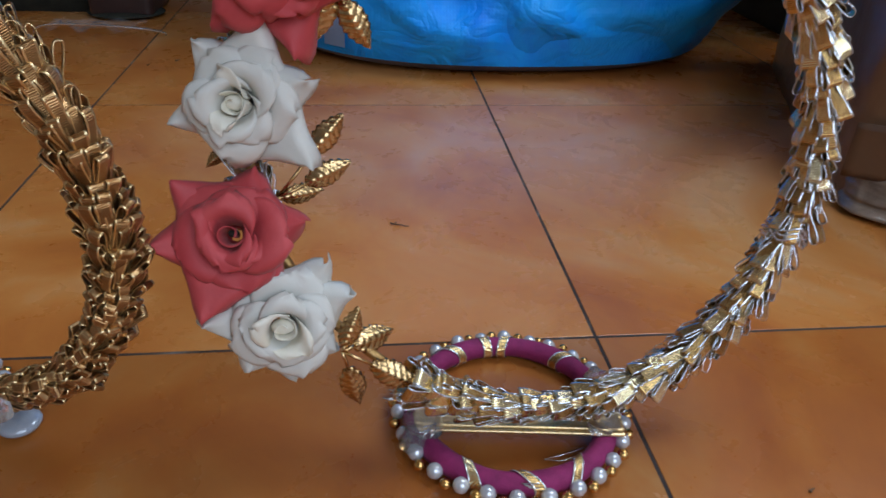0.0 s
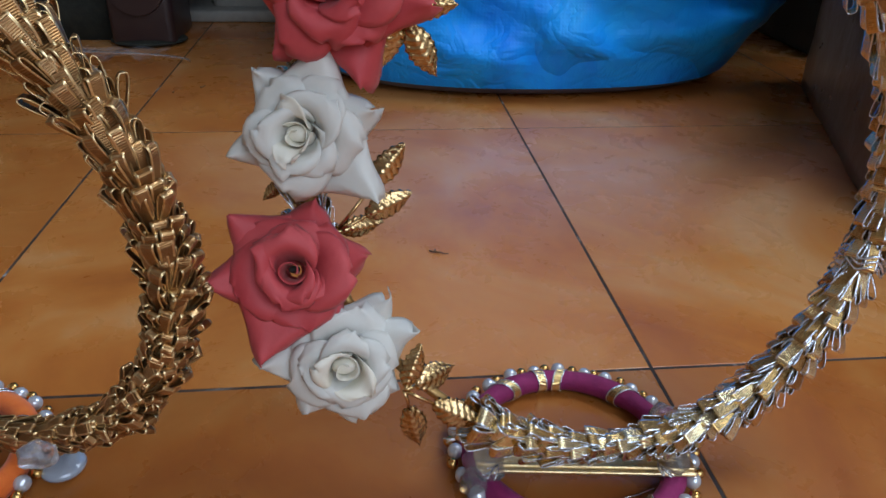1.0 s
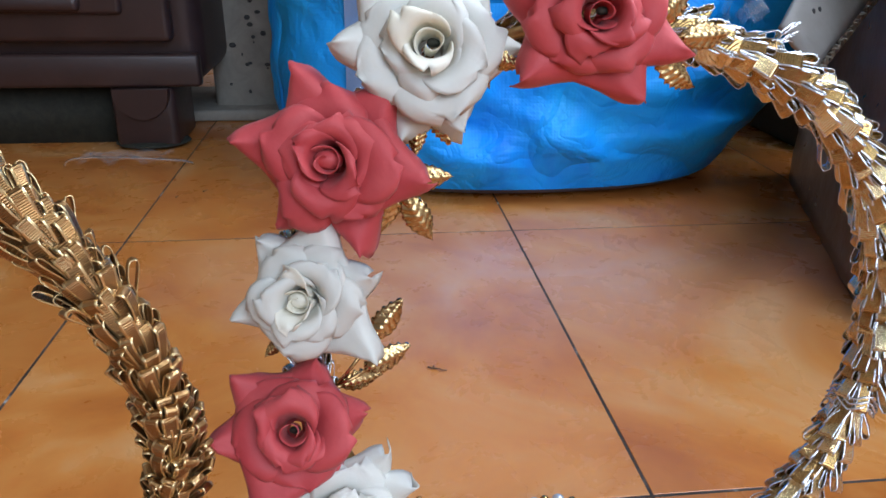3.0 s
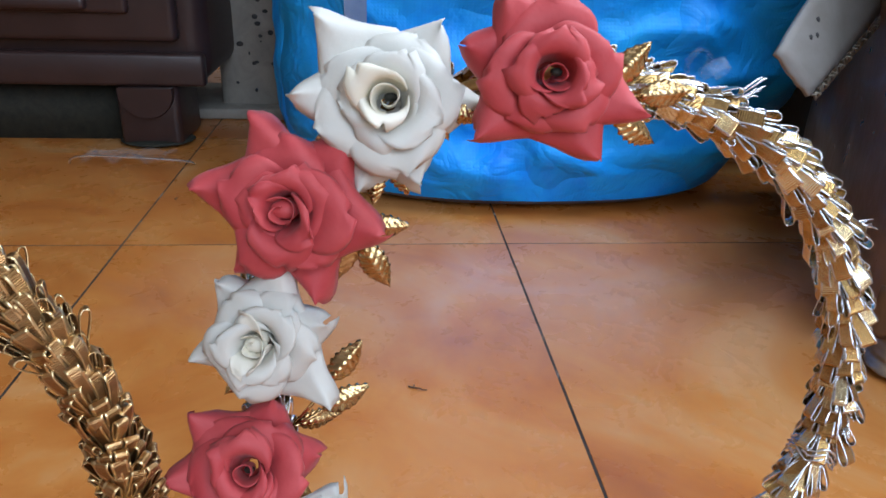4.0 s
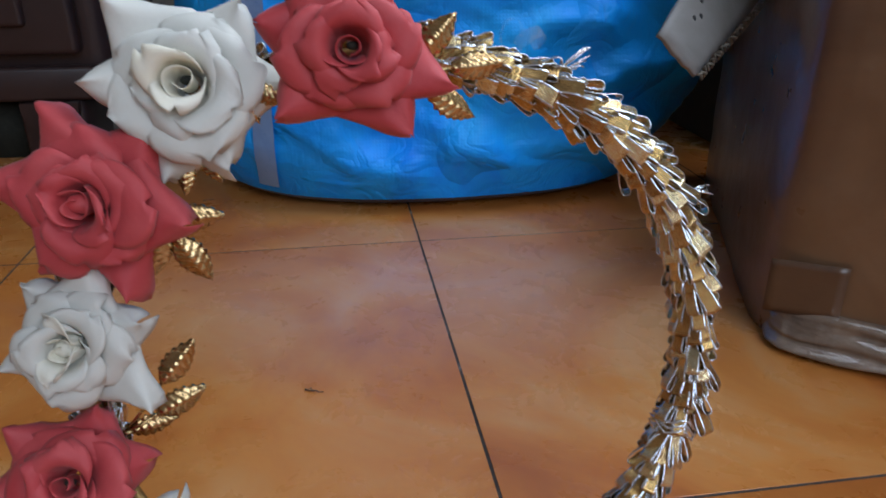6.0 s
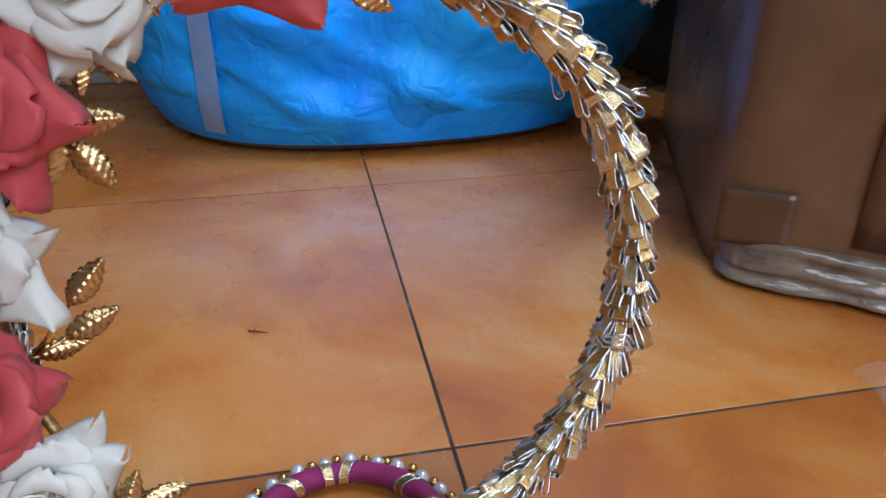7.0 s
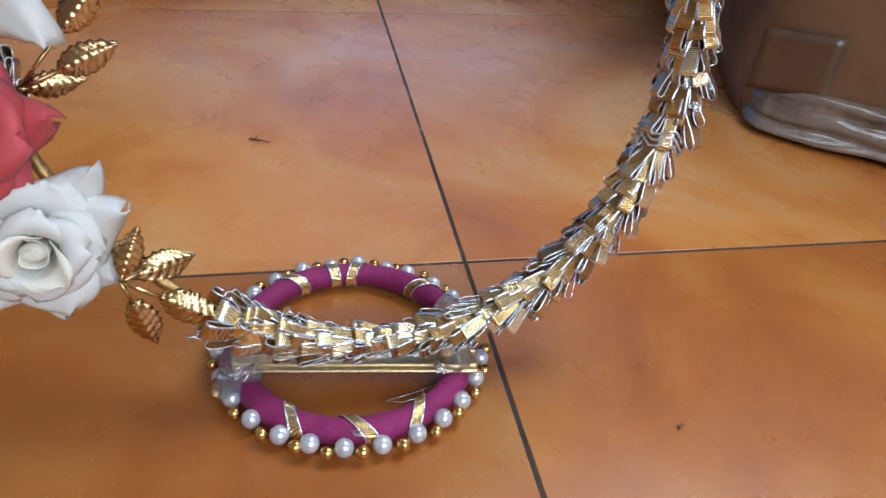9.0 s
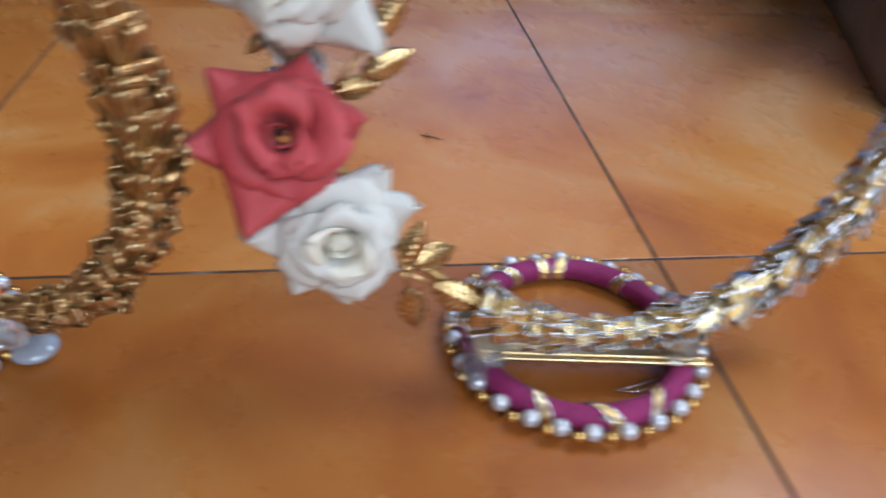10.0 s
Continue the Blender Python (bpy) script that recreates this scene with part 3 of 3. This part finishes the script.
    for m in meshes[0].materials:
        ob.data.materials.append(m)
    tagged(ob, kind="stuff")


def petal_bm(radius, reach, width, a0, a1, pointed, wrap, base, z0, seed, roll=0.0, turn_at=0.4):
    """A rose petal round the Z axis: it leaves its foot at a slope of a0 degrees and from turn_at on curls to a1 at its rim."""
    r = random.Random(seed)
    nu, nv = 16, 15
    rr, zz = [base * radius], [z0 * radius]
    for i in range(1, nu):
        k = max(0.0, (i / (nu - 1) - turn_at) / (1 - turn_at))
        s = radians(a0 + (a1 - a0) * k * k * (3 - 2 * k))
        rr.append(rr[-1] + reach * radius / (nu - 1) * math.cos(s))
        zz.append(zz[-1] + reach * radius / (nu - 1) * math.sin(s))
    ph, tw, lean = r.uniform(0, 6), r.uniform(-0.16, 0.16), r.uniform(-0.10, 0.10)
    notch = r.uniform(-0.10, 0.10)

    def f(u, v):
        i = min(int(round(u * (nu - 1))), nu - 1)
        s = 2 * v - 1
        if pointed:
            k = max(0.0, (u - 0.45) / 0.55)
            w = (0.50 + 0.50 * math.sin(min(1, u / 0.45) * math.pi / 2)) * max(0.022, (1 - k) ** 0.72 * (1 - 0.24 * math.sin(math.pi * k)))
        else:
            k = max(0.0, (u - 0.55) / 0.45)
            w = (0.55 + 0.45 * math.sin(min(1, u / 0.55) * math.pi / 2)) * max(0.20, math.sqrt(max(0, 1 - k ** 3.2)))
        side = s * w * width * radius / 2
        R = rr[i]
        az = side / max(R, 0.15 * radius)
        p = Vector((side, R, 0)).lerp(Vector((R * math.sin(az), R * math.cos(az), 0)), wrap)
        p.z = zz[i]
        # long edges rolled back, rim gently waved
        curl = abs(s) ** 3
        p.z -= roll * radius * curl * u * (1 + 1.2 * u)
        if pointed:
            p.z += 0.10 * radius * u ** 5 * (1 - abs(s))
            p.x *= 1 - 0.10 * curl * u
        p.z += 0.030 * radius * math.sin(2.6 * s + ph + 2 * u) * u + tw * s * u * 0.30 * radius
        p.z += 0.020 * radius * math.sin(7.0 * s + 2 * ph) * u ** 4
        p.x += lean * radius * u * u
        p.y += radius * u ** 3 * (0.030 * math.sin(5.0 * s + ph) + notch * s)
        p += Vector((0.020, 0.020, 0.016)) * radius * noise.noise(Vector((u * 3.1 + seed, v * 3.3, seed * 0.37))) * u
        return p

    return thick(grid_bm(nu, nv, f), -0.00024)


def roll_bm(radius, turns, r0, r1, height, seed):
    """The rolled heart of a rose: one strip wound up round the Z axis, its rim flaring."""
    r = random.Random(seed)
    ph = r.uniform(0, 6)

    def f(u, v):
        a = turns * 2 * math.pi * v + ph
        rad = (r0 + (r1 - r0) * v) * (0.80 + 0.20 * u + 0.22 * max(0.0, u - 0.7) / 0.3 * v)
        top = height * (0.93 + 0.09 * math.sin(2.3 * a) - 0.10 * v)
        return Vector((rad * math.cos(a), rad * math.sin(a) * 0.92, 0.10 + top * u)) * radius

    return thick(grid_bm(9, 44, f), -0.00022)


def rose(thing, at, normal, radius, colour, spin, seed, hole, tips):
    """A fabric rose: pointed guard petals, cupped petals with curled rims and a rolled heart."""
    r = random.Random(seed)
    heart = "cream" if colour == "white" else colour
    bud = part("rose_head", roll_bm(radius, 1.15, 0.075, 0.17, 0.44, seed), heart, thing, ("coral red" if colour == "red" else "ivory white") + " fabric rose")
    bud.matrix_basis = facing(at, normal)
    part("eye" if hole else "bud", sphere_bm((0.062 if hole else 0.14) * radius, ((0.03 if hole else 0) * radius, 0.02 * radius, (0.31 if hole else 0.30) * radius), 14, 9, (1.2, 0.8, 1.0)), "dark" if hole else heart, bud)

    def put(bm, deg, tilt=0.0, mat=None):
        p = part("petal", bm, mat or colour, bud)
        p.matrix_basis = Matrix.Rotation(radians(deg), 4, "Z") @ Matrix.Rotation(radians(tilt), 4, "X")

    for k, (bearing, reach) in enumerate(tips):
        put(petal_bm(radius, 1.0 * reach, r.uniform(1.25, 1.45), 26, r.uniform(-24, 2), True, 0.25, 0.08, -0.06 - 0.07 * (k % 2), seed * 31 + k, 0.15, 0.3), bearing - 90, r.uniform(-4, 4))
    for k in range(5):
        put(petal_bm(radius, r.uniform(0.68, 0.80), r.uniform(0.98, 1.22), r.uniform(40, 54), r.uniform(-34, -4), False, 0.66, 0.14, 0.02 + 0.035 * (k % 2), seed * 37 + k, 0.07, 0.40), 72 * k + 25 + spin + r.uniform(-20, 20), r.uniform(-10, 6))
    for k in range(4):
        put(petal_bm(radius, r.uniform(0.60, 0.74), r.uniform(0.86, 1.10), r.uniform(64, 74), r.uniform(-48, -8), False, 0.90, 0.15, 0.04 + 0.02 * (k % 2), seed * 41 + k, 0.04, 0.52), 90 * k + 50 + spin + r.uniform(-24, 24), r.uniform(-10, 8))
    for k in range(2):
        put(petal_bm(radius, r.uniform(0.56, 0.66), r.uniform(0.62, 0.78), r.uniform(76, 84), r.uniform(-20, 20), False, 1.0, 0.17 + 0.02 * k, 0.06, seed * 43 + k, 0.02, 0.60), 170 * k + 10 + spin + r.uniform(-30, 30), r.uniform(-8, 8), heart)
    return bud


def leaf_bm(length, width):
    def f(u, v):
        s = 2 * v - 1
        w = width / 2 * max(0.02, math.sin(math.pi * (0.03 + 0.97 * u ** 0.85))) ** 0.8
        saw = 1 + 0.05 * math.sin(u * 42)
        vein = 0.00055 * math.sin((u - abs(s) * 0.40) * 42)
        return Vector((s * w * saw, length * u, 0.0009 * (1 - abs(s)) ** 3 + vein * min(1, abs(s) * 3) + 0.0009 * math.sin(math.pi * u) - 0.0010 * s * s))
    return thick(grid_bm(34, 9, f), -0.0003)


LEAF = [None]


def leaf_spray(thing, root, tips, front, size=1.0):
    """Stamped gold leaves on wire stems from one root."""
    root = Vector(root)
    stem = None
    for tip in tips:
        tip = Vector(tip)
        d = tip - root
        ln = min(0.0138 * size, d.length * 0.92)
        foot = tip - d.normalized() * ln
        bm = tube_bm([root, root.lerp(foot, 0.5) + Vector(front) * 0.0012, foot + d.normalized() * 0.002], 0.0006, 6)
        s = part("stem", bm, "gold_leaf", thing, "thin gold wire stem")
        if LEAF[0] is None:
            LEAF[0] = part("leaf", leaf_bm(1.0 * 0.017, 0.0086), "gold_leaf", s, "stamped gold metal leaf")
            ob = LEAF[0]
        else:
            ob = new("leaf", LEAF[0].data)
            ob.parent = s
        y = d.normalized()
        x = y.cross(Vector(front)).normalized()
        m = basis(foot, x, y, x.cross(y)) @ Matrix.Rotation(rng.uniform(-0.22, 0.22), 4, "Y")
        ob.matrix_basis = m @ Matrix.Diagonal((0.96 * ln / 0.0165, ln / 0.017, 1, 1))


def base_ring(thing, centre, major, minor, cloth, pearls, seed, bands):
    """A cloth-bound ring flat on the floor, edged with pearls and gold beads and bound with ribbon."""
    r = random.Random(seed)
    c = Vector(centre)

    def ring(a, rad, z):
        return c + Vector((rad * math.cos(a), rad * math.sin(a), z))
    ob = part("base_ring", tube_bm([ring(2 * math.pi * k / 90, major, minor + 0.0005) for k in range(90)], lambda s: minor * (1 + 0.05 * math.sin(s * 40 + seed)), 14, True), cloth, thing, ("magenta" if cloth == "magenta" else "orange") + " cloth-bound ring")
    pm = bpy.data.meshes.new("pearl")
    bm = sphere_bm(0.0029, (0, 0, 0), 16, 10)
    bm.to_mesh(pm), bm.free()
    gm = bpy.data.meshes.new("gold_bead")
    bm = sphere_bm(0.0021, (0, 0, 0), 14, 9)
    bm.to_mesh(gm), bm.free()
    for me, mt in ((pm, "pearl"), (gm, "bead")):
        me.materials.append(M[mt])
        me.polygons.foreach_set("use_smooth", [True] * len(me.polygons))
    for k in range(pearls):
        a = 2 * math.pi * (k + r.uniform(-0.10, 0.10)) / pearls
        shared("pearl", pm, ob, Matrix.Translation(ring(a, major + minor + 0.0016, 0.0046 + r.uniform(-0.0004, 0.0008))))
        a += math.pi / pearls + r.uniform(-0.02, 0.02)
        shared("gold_bead", gm, ob, Matrix.Translation(ring(a, major + minor + 0.0034, 0.0034 + r.uniform(0, 0.0012))))
    for deg, slant in bands:
        def f(u, v, deg=deg, slant=slant):
            q = 2 * math.pi * v
            a = radians(deg) + (u - 0.5) * 0.0036 / major + slant * math.sin(q / 2) ** 2 * 0.22
            rad = major + (minor + 0.0004) * math.cos(q)
            return ring(a, rad, minor + 0.0005 + (minor + 0.0004) * math.sin(q))
        bm = grid_bm(5, 24, f, loop=True)
        for fc in bm.faces:
            fc.material_index = 0
        band = part("ribbon_band", bm, "gold", ob, "gold ribbon binding")
        for side in (0, 1):
            rim = [f(side, k / 24) for k in range(24)]
            part("thread_edge", tube_bm(rim, 0.0003, 5, True), "silver", band, "silver thread edge")
    return ob


def glue(thing, at, size, seed):
    r = random.Random(seed)
    bm = bmesh.new()
    bmesh.ops.create_icosphere(bm, subdivisions=3, radius=1.0)
    for v in bm.verts:
        k = 1 + 0.35 * noise.noise(v.co * 1.6 + Vector((seed, 0, 0)))
        v.co = Vector((v.co.x * size[0], v.co.y * size[1], v.co.z * size[2])) * k
    ob = part("glue_blob", bm, "glue", thing, "clear dried hot glue")
    ob.location = at


GOLD_LOOPS = [loop_mesh("ribbon_loop", 0.0100 + 0.0008 * k, 0.0050, 0.0028 + 0.0007 * (k % 3), ("gold", "silver"), k) for k in range(5)]
BRONZE_LOOPS = [loop_mesh("ribbon_loop", 0.0112 + 0.0009 * k, 0.0036, 0.0030 + 0.0005 * (k % 3), ("bronze", "gold_edge"), 20 + k) for k in range(5)]

H1 = Hoop((-0.0370, -0.0418, 0.1048), 0.0876, 9.6, 5.6, 0.97, 0.14, 0.018, 0.005)
hoop_a = empty("floral_hoop", (0, 0, 0), "gold ribbon hoop with fabric roses on a magenta pearl-edged ring", "decoration", "decorated hoops on the floor")
dress(H1, hoop_a, GOLD_LOOPS, -1, 21, (-80, 75), 0.0044, 8, 0.0042, 3, (98, 241), (-20, -14))
RING1 = (-0.048, -0.0462, 0)
base_ring(hoop_a, RING1, 0.0364, 0.0041, "magenta", 26, 2, ((243, -1), (274, -1), (292, 1), (98, -0.2), (80, 0.5), (37, 0.8), (126, -0.8)))
bar = Matrix.Translation((-0.0470, -0.0570, 0.0)) @ Matrix.Rotation(radians(-6.0), 4, "Z")
strip = part("cross_bar", box_bm(0.074, 0.013, 0.0016, (0, 0, 0.0090), 0.0005), "gold_edge", hoop_a, "flat gold braid strip")
strip.matrix_basis = bar
bar_edge = tube_bm([(-0.037 + 0.074 * k / 120, -0.0066, 0.0092 + 0.0003 * (k % 2)) for k in range(121)], lambda s: 0.0008, 6)
cord = part("braid_edge", bar_edge, "gold_edge", hoop_a, "twisted gold edging cord")
cord.matrix_basis = bar
for off in (0.0022, 0.0043, 0.0064, 0.0085, 0.0106):
    shared("braid_cord", cord.data, hoop_a, bar @ Matrix.Translation((0, off, 0.0004 * math.sin(off * 900))))
for k, (at, size) in enumerate((((-0.081, -0.057, 0.0105), (0.0075, 0.0075, 0.0050)), ((-0.017, -0.061, 0.011), (0.0050, 0.0065, 0.005)), ((-0.017, -0.050, 0.019), (0.0052, 0.005, 0.005)), ((-0.080, -0.049, 0.020), (0.0085, 0.005, 0.005)), ((-0.086, -0.063, 0.007), (0.0045, 0.005, 0.0045)))):
    glue(hoop_a, at, size, k)

# place of the heart, facing, radius, colour, turn of the inner petals, seed, dark heart, guard petals (bearing, reach)
ROSES = [
    ((-0.1260, -0.067, 0.0595), (0.10, -0.93, 0.30), 0.0222, "white", 20, 1, False, ((21, 1.03), (50, 1.04), (112, 0.82), (180, 1.06), (235, 0.85), (283, 0.85), (326, 0.85))),
    ((-0.1400, -0.059, 0.0890), (-0.02, -0.85, 0.50), 0.0226, "red", 12, 2, True, ((143, 1.00), (192, 1.10), (250, 1.20), (308, 0.88), (8, 0.90), (78, 0.90))),
    ((-0.1370, -0.049, 0.1240), (-0.20, -0.92, 0.22), 0.0208, "white", 5, 3, False, ((78, 1.20), (128, 1.00), (205, 1.02), (321, 1.30), (20, 0.98), (262, 0.85))),
    ((-0.1275, -0.044, 0.1625), (-0.20, -0.93, 0.20), 0.0238, "red", 40, 4, False, ((112, 1.10), (54, 1.06), (350, 1.14), (288, 1.12), (230, 1.02), (170, 1.14))),
    ((-0.0990, -0.036, 0.1920), (-0.02, -0.90, 0.34), 0.0252, "white", 25, 5, True, ((135, 1.16), (53, 1.00), (172, 1.02), (5, 0.98), (289, 0.92), (248, 1.00))),
    ((-0.0570, -0.045, 0.2000), (0.0, -0.95, 0.14), 0.0226, "red", 50, 6, True, ((124, 1.02), (80, 0.98), (337, 1.18), (300, 1.18), (225, 1.10), (168, 1.02))),
]
for at, nv, rad, col, spin, seed, hole, tips in ROSES:
    n = Vector(nv).normalized()
    rose(hoop_a, Vector(at) - n * 0.50 * rad, n, rad, col, spin, seed, hole, tips)

FRONT = H1.front
leaf_spray(hoop_a, (-0.128, -0.040, 0.091), ((-0.1070, -0.030, 0.1145), (-0.1050, -0.033, 0.1000), (-0.1140, -0.034, 0.0910)), FRONT, 1.12)
leaf_spray(hoop_a, (-0.1090, -0.036, 0.155), ((-0.0985, -0.034, 0.136), (-0.0930, -0.034, 0.155), (-0.1140, -0.034, 0.138)), FRONT, 1.15)
leaf_spray(hoop_a, (-0.1090, -0.062, 0.0475), ((-0.0925, -0.047, 0.0440), (-0.1035, -0.056, 0.0600), (-0.0850, -0.063, 0.0330), (-0.1040, -0.059, 0.0225)), (FRONT + Vector((0.1, -0.2, 0.45))).normalized(), 1.25)
leaf_spray(hoop_a, (-0.044, -0.034, 0.191), ((-0.0235, -0.028, 0.178), (-0.0150, -0.028, 0.193), (-0.0290, -0.030, 0.206)), FRONT, 1.1)

leaf_spray(hoop_a, (-0.130, -0.030, 0.151), ((-0.138, -0.032, 0.139),), FRONT, 0.6)
leaf_spray(hoop_a, (-0.138, -0.032, 0.109), ((-0.149, -0.034, 0.099),), FRONT, 0.6)
leaf_spray(hoop_a, (-0.101, -0.026, 0.177), ((-0.093, -0.030, 0.163), (-0.103, -0.030, 0.160)), FRONT, 0.8)
leaf_spray(hoop_a, (-0.086, -0.028, 0.188), ((-0.073, -0.028, 0.184), (-0.082, -0.026, 0.178)), FRONT, 0.8)
H2 = Hoop((-0.2545, -0.0410, 0.0996), 0.0873, -6.6, -15.8, 1.01)
hoop_b = empty("ribbon_hoop", (0, 0, 0), "bronze gold ribbon hoop standing on an orange pearl-edged ring", "decoration", "decorated hoops on the floor")
dress(H2, hoop_b, BRONZE_LOOPS, 1, 16, (-80, 75), 0.0040, 10, 0.0044, 8)
base_ring(hoop_b, (-0.274, -0.038, 0), 0.0350, 0.0042, "orange", 24, 9, ((20, 1), (-40, 1), (60, 1), (100, 1)))
glue(hoop_b, (-0.226, -0.050, 0.018), (0.006, 0.005, 0.004), 7)

def tuft(thing, at, way, length, n, seed):
    """Loose ends of silver thread."""
    r = random.Random(seed)
    bm = bmesh.new()
    a, w = Vector(at), Vector(way).normalized()
    for _ in range(n):
        d = (w + Vector((r.uniform(-1, 1), r.uniform(-1, 1), r.uniform(-1, 1))) * 0.22).normalized()
        bend = Vector((r.uniform(-1, 1), r.uniform(-1, 1), r.uniform(-1, 1))) * length * 0.12
        tube_bm([a, a + d * length * 0.5 + bend, a + d * length * r.uniform(0.7, 1.1)], 0.00022, 5, bm=bm)
    part("loose_thread", bm, "silver", thing, "frayed silver thread ends")


tuft(hoop_a, (0.004, -0.014, 0.187), (0.9, 0.0, 0.45), 0.012, 9, 1)
tuft(hoop_a, (0.044, -0.028, 0.152), (1.0, 0.0, 0.05), 0.008, 6, 2)
tuft(hoop_a, (0.049, -0.045, 0.088), (-0.4, -0.8, 0.1), 0.006, 8, 3)
part("dry_twig", tube_bm([(0.041, -0.040, 0.066), (0.037, -0.039, 0.068), (0.034, -0.039, 0.067)], 0.0005, 5), "twig", hoop_a, "tiny dry twig caught in the ribbon")
tuft(hoop_a, (-0.084, -0.056, 0.024), (-0.8, -0.3, 0.1), 0.012, 12, 5)
tuft(hoop_a, (-0.018, -0.058, 0.020), (0.3, -0.6, 0.6), 0.008, 10, 6)
tuft(hoop_a, (-0.040, -0.070, 0.002), (0.95, 0.25, 0.05), 0.014, 3, 7)
for k, at in enumerate(((-0.013, -0.026, 0.200), (-0.007, -0.024, 0.198))):
    curl = thick(grid_bm(16, 5, lambda u, v: Vector((0.0030 * math.cos(5 * u), 0.004 * (v - 0.5), 0.0042 * math.sin(5 * u)))), 0.0001)
    ob = part("plastic_curl", curl, "film", hoop_a, "curled scrap of clear plastic")
    ob.matrix_basis = Matrix.Translation(at) @ Matrix.Rotation(0.8 * k + 0.3, 4, "Y") @ Matrix.Rotation(0.9 * k, 4, "Z")
tuft(hoop_a, (-0.078, -0.062, 0.014), (-0.5, -0.8, 0.2), 0.009, 9, 11)
tuft(hoop_a, (-0.024, -0.064, 0.013), (0.1, -0.9, 0.2), 0.008, 8, 12)
tuft(hoop_a, (-0.052, -0.086, 0.009), (0.6, -0.5, 0.3), 0.006, 4, 13)
t, out, fr = H1.axes(-21)
for turn in range(3):
    knot = [H1.at(-21 + 1.2 * turn + 0.9 * math.sin(k)) + (out * math.cos(k * math.pi / 14) + fr * math.sin(k * math.pi / 14)) * (0.0074 + 0.0006 * math.sin(3 * k + turn)) for k in range(28)]
    part("tie_thread", tube_bm(knot, 0.00045, 6, True), "silver", hoop_a, "white thread tied round the hoop")
tuft(hoop_b, (-0.222, -0.052, 0.020), (0.4, -0.5, 0.7), 0.009, 8, 8)

# ---- floor litter ----
cab = empty("pearl_cabochon", (-0.2250, -0.0400, 0), "flat grey-blue pearl cabochon lying on the tiles", "bead")
part("dome", sphere_bm(0.0075, (0, 0, 0.003), 22, 12, (1, 1, 0.42)), "cabochon", cab)


def crumb(at, length, deg, seed, label="tiny dry brown twig on the tiles"):
    r = random.Random(seed)
    a = radians(deg)
    pts = [Vector((math.cos(a), math.sin(a), 0)) * length * (k / 5 - 0.5) + Vector((r.uniform(-1, 1), r.uniform(-1, 1), 0)) * length * 0.05 + Vector((at[0], at[1], 0.0008)) for k in range(6)]
    bm = tube_bm(pts, lambda s: 0.00055 * (1 - 0.6 * s), 6)
    tube_bm([pts[1], pts[1] + Vector((-math.sin(a), math.cos(a), 0.1)) * length * 0.2], 0.0005, 5, bm=bm)
    tagged(part("twig", bm, "twig"), label, "debris", "litter on the floor")


crumb((-0.081, 0.104), 0.010, -20, 1)
crumb((-0.180, 0.421), 0.011, 20, 2)
crumb((-0.262, 0.415), 0.006, 60, 3)
crumb((0.050, -0.089), 0.0025, 30, 4)
crumb((-0.284, 0.40), 0.005, 80, 5)


def film(name, f, label):
    ob = part(name, thick(grid_bm(22, 22, f), 0.0001), "film")
    return tagged(ob, label, "plastic film", "scraps of clear film")


def film_a(u, v):
    x = 0.196 + 0.10 * u - 0.022 * v * (1 - u)
    y = 0.012 - 0.105 * v + 0.02 * u
    h = 0.010 * abs(noise.noise(Vector((u * 3, v * 3, 2)))) + 0.012 * u * (1 - v) * v * 4
    return Vector((x, y, 0.0012 + h))


def film_b(u, v):
    x, y = -0.40 + 0.085 * u, 0.485 + 0.045 * v
    edge = min(u, v, 1 - u, 1 - v)
    return Vector((x + 0.01 * noise.noise(Vector((v * 4, 1, 0))), y, 0.0012 + 0.016 * abs(noise.noise(Vector((u * 2.6, v * 2.2, 9)))) + 0.004 * (1 - edge)))


film("plastic_film", film_a, "clear crinkled plastic film lying on the tiles")
film("plastic_film", film_b, "clear crumpled plastic film scrap by the cabinet foot")

strap = [(-0.352 - 0.062 * math.cos(math.pi * k / 30), 0.500 - 0.030 * math.sin(math.pi * k / 30) * math.sin(2.2 * k / 30), 0.0014 + 0.015 * math.sin(math.pi * k / 30)) for k in range(31)]
tagged(part("clear_strap", tube_bm(strap, 0.0011, 8), "glue"), "loop of clear plastic strap by the cabinet foot", "plastic strap", "scraps of clear film")

# ---- floor tiles ----
bm = box_bm(TILE - JOINT, TILE - JOINT, 0.008, (0, 0, -0.004), 0.00025, 2)
tile_me = bpy.data.meshes.new("tile")
bm.to_mesh(tile_me), bm.free()
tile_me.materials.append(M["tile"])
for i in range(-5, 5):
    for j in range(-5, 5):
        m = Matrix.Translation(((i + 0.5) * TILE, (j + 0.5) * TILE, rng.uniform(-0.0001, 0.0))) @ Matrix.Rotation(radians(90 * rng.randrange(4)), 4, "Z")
        # small random tone per tile; rows with j < 0 darker and more orange
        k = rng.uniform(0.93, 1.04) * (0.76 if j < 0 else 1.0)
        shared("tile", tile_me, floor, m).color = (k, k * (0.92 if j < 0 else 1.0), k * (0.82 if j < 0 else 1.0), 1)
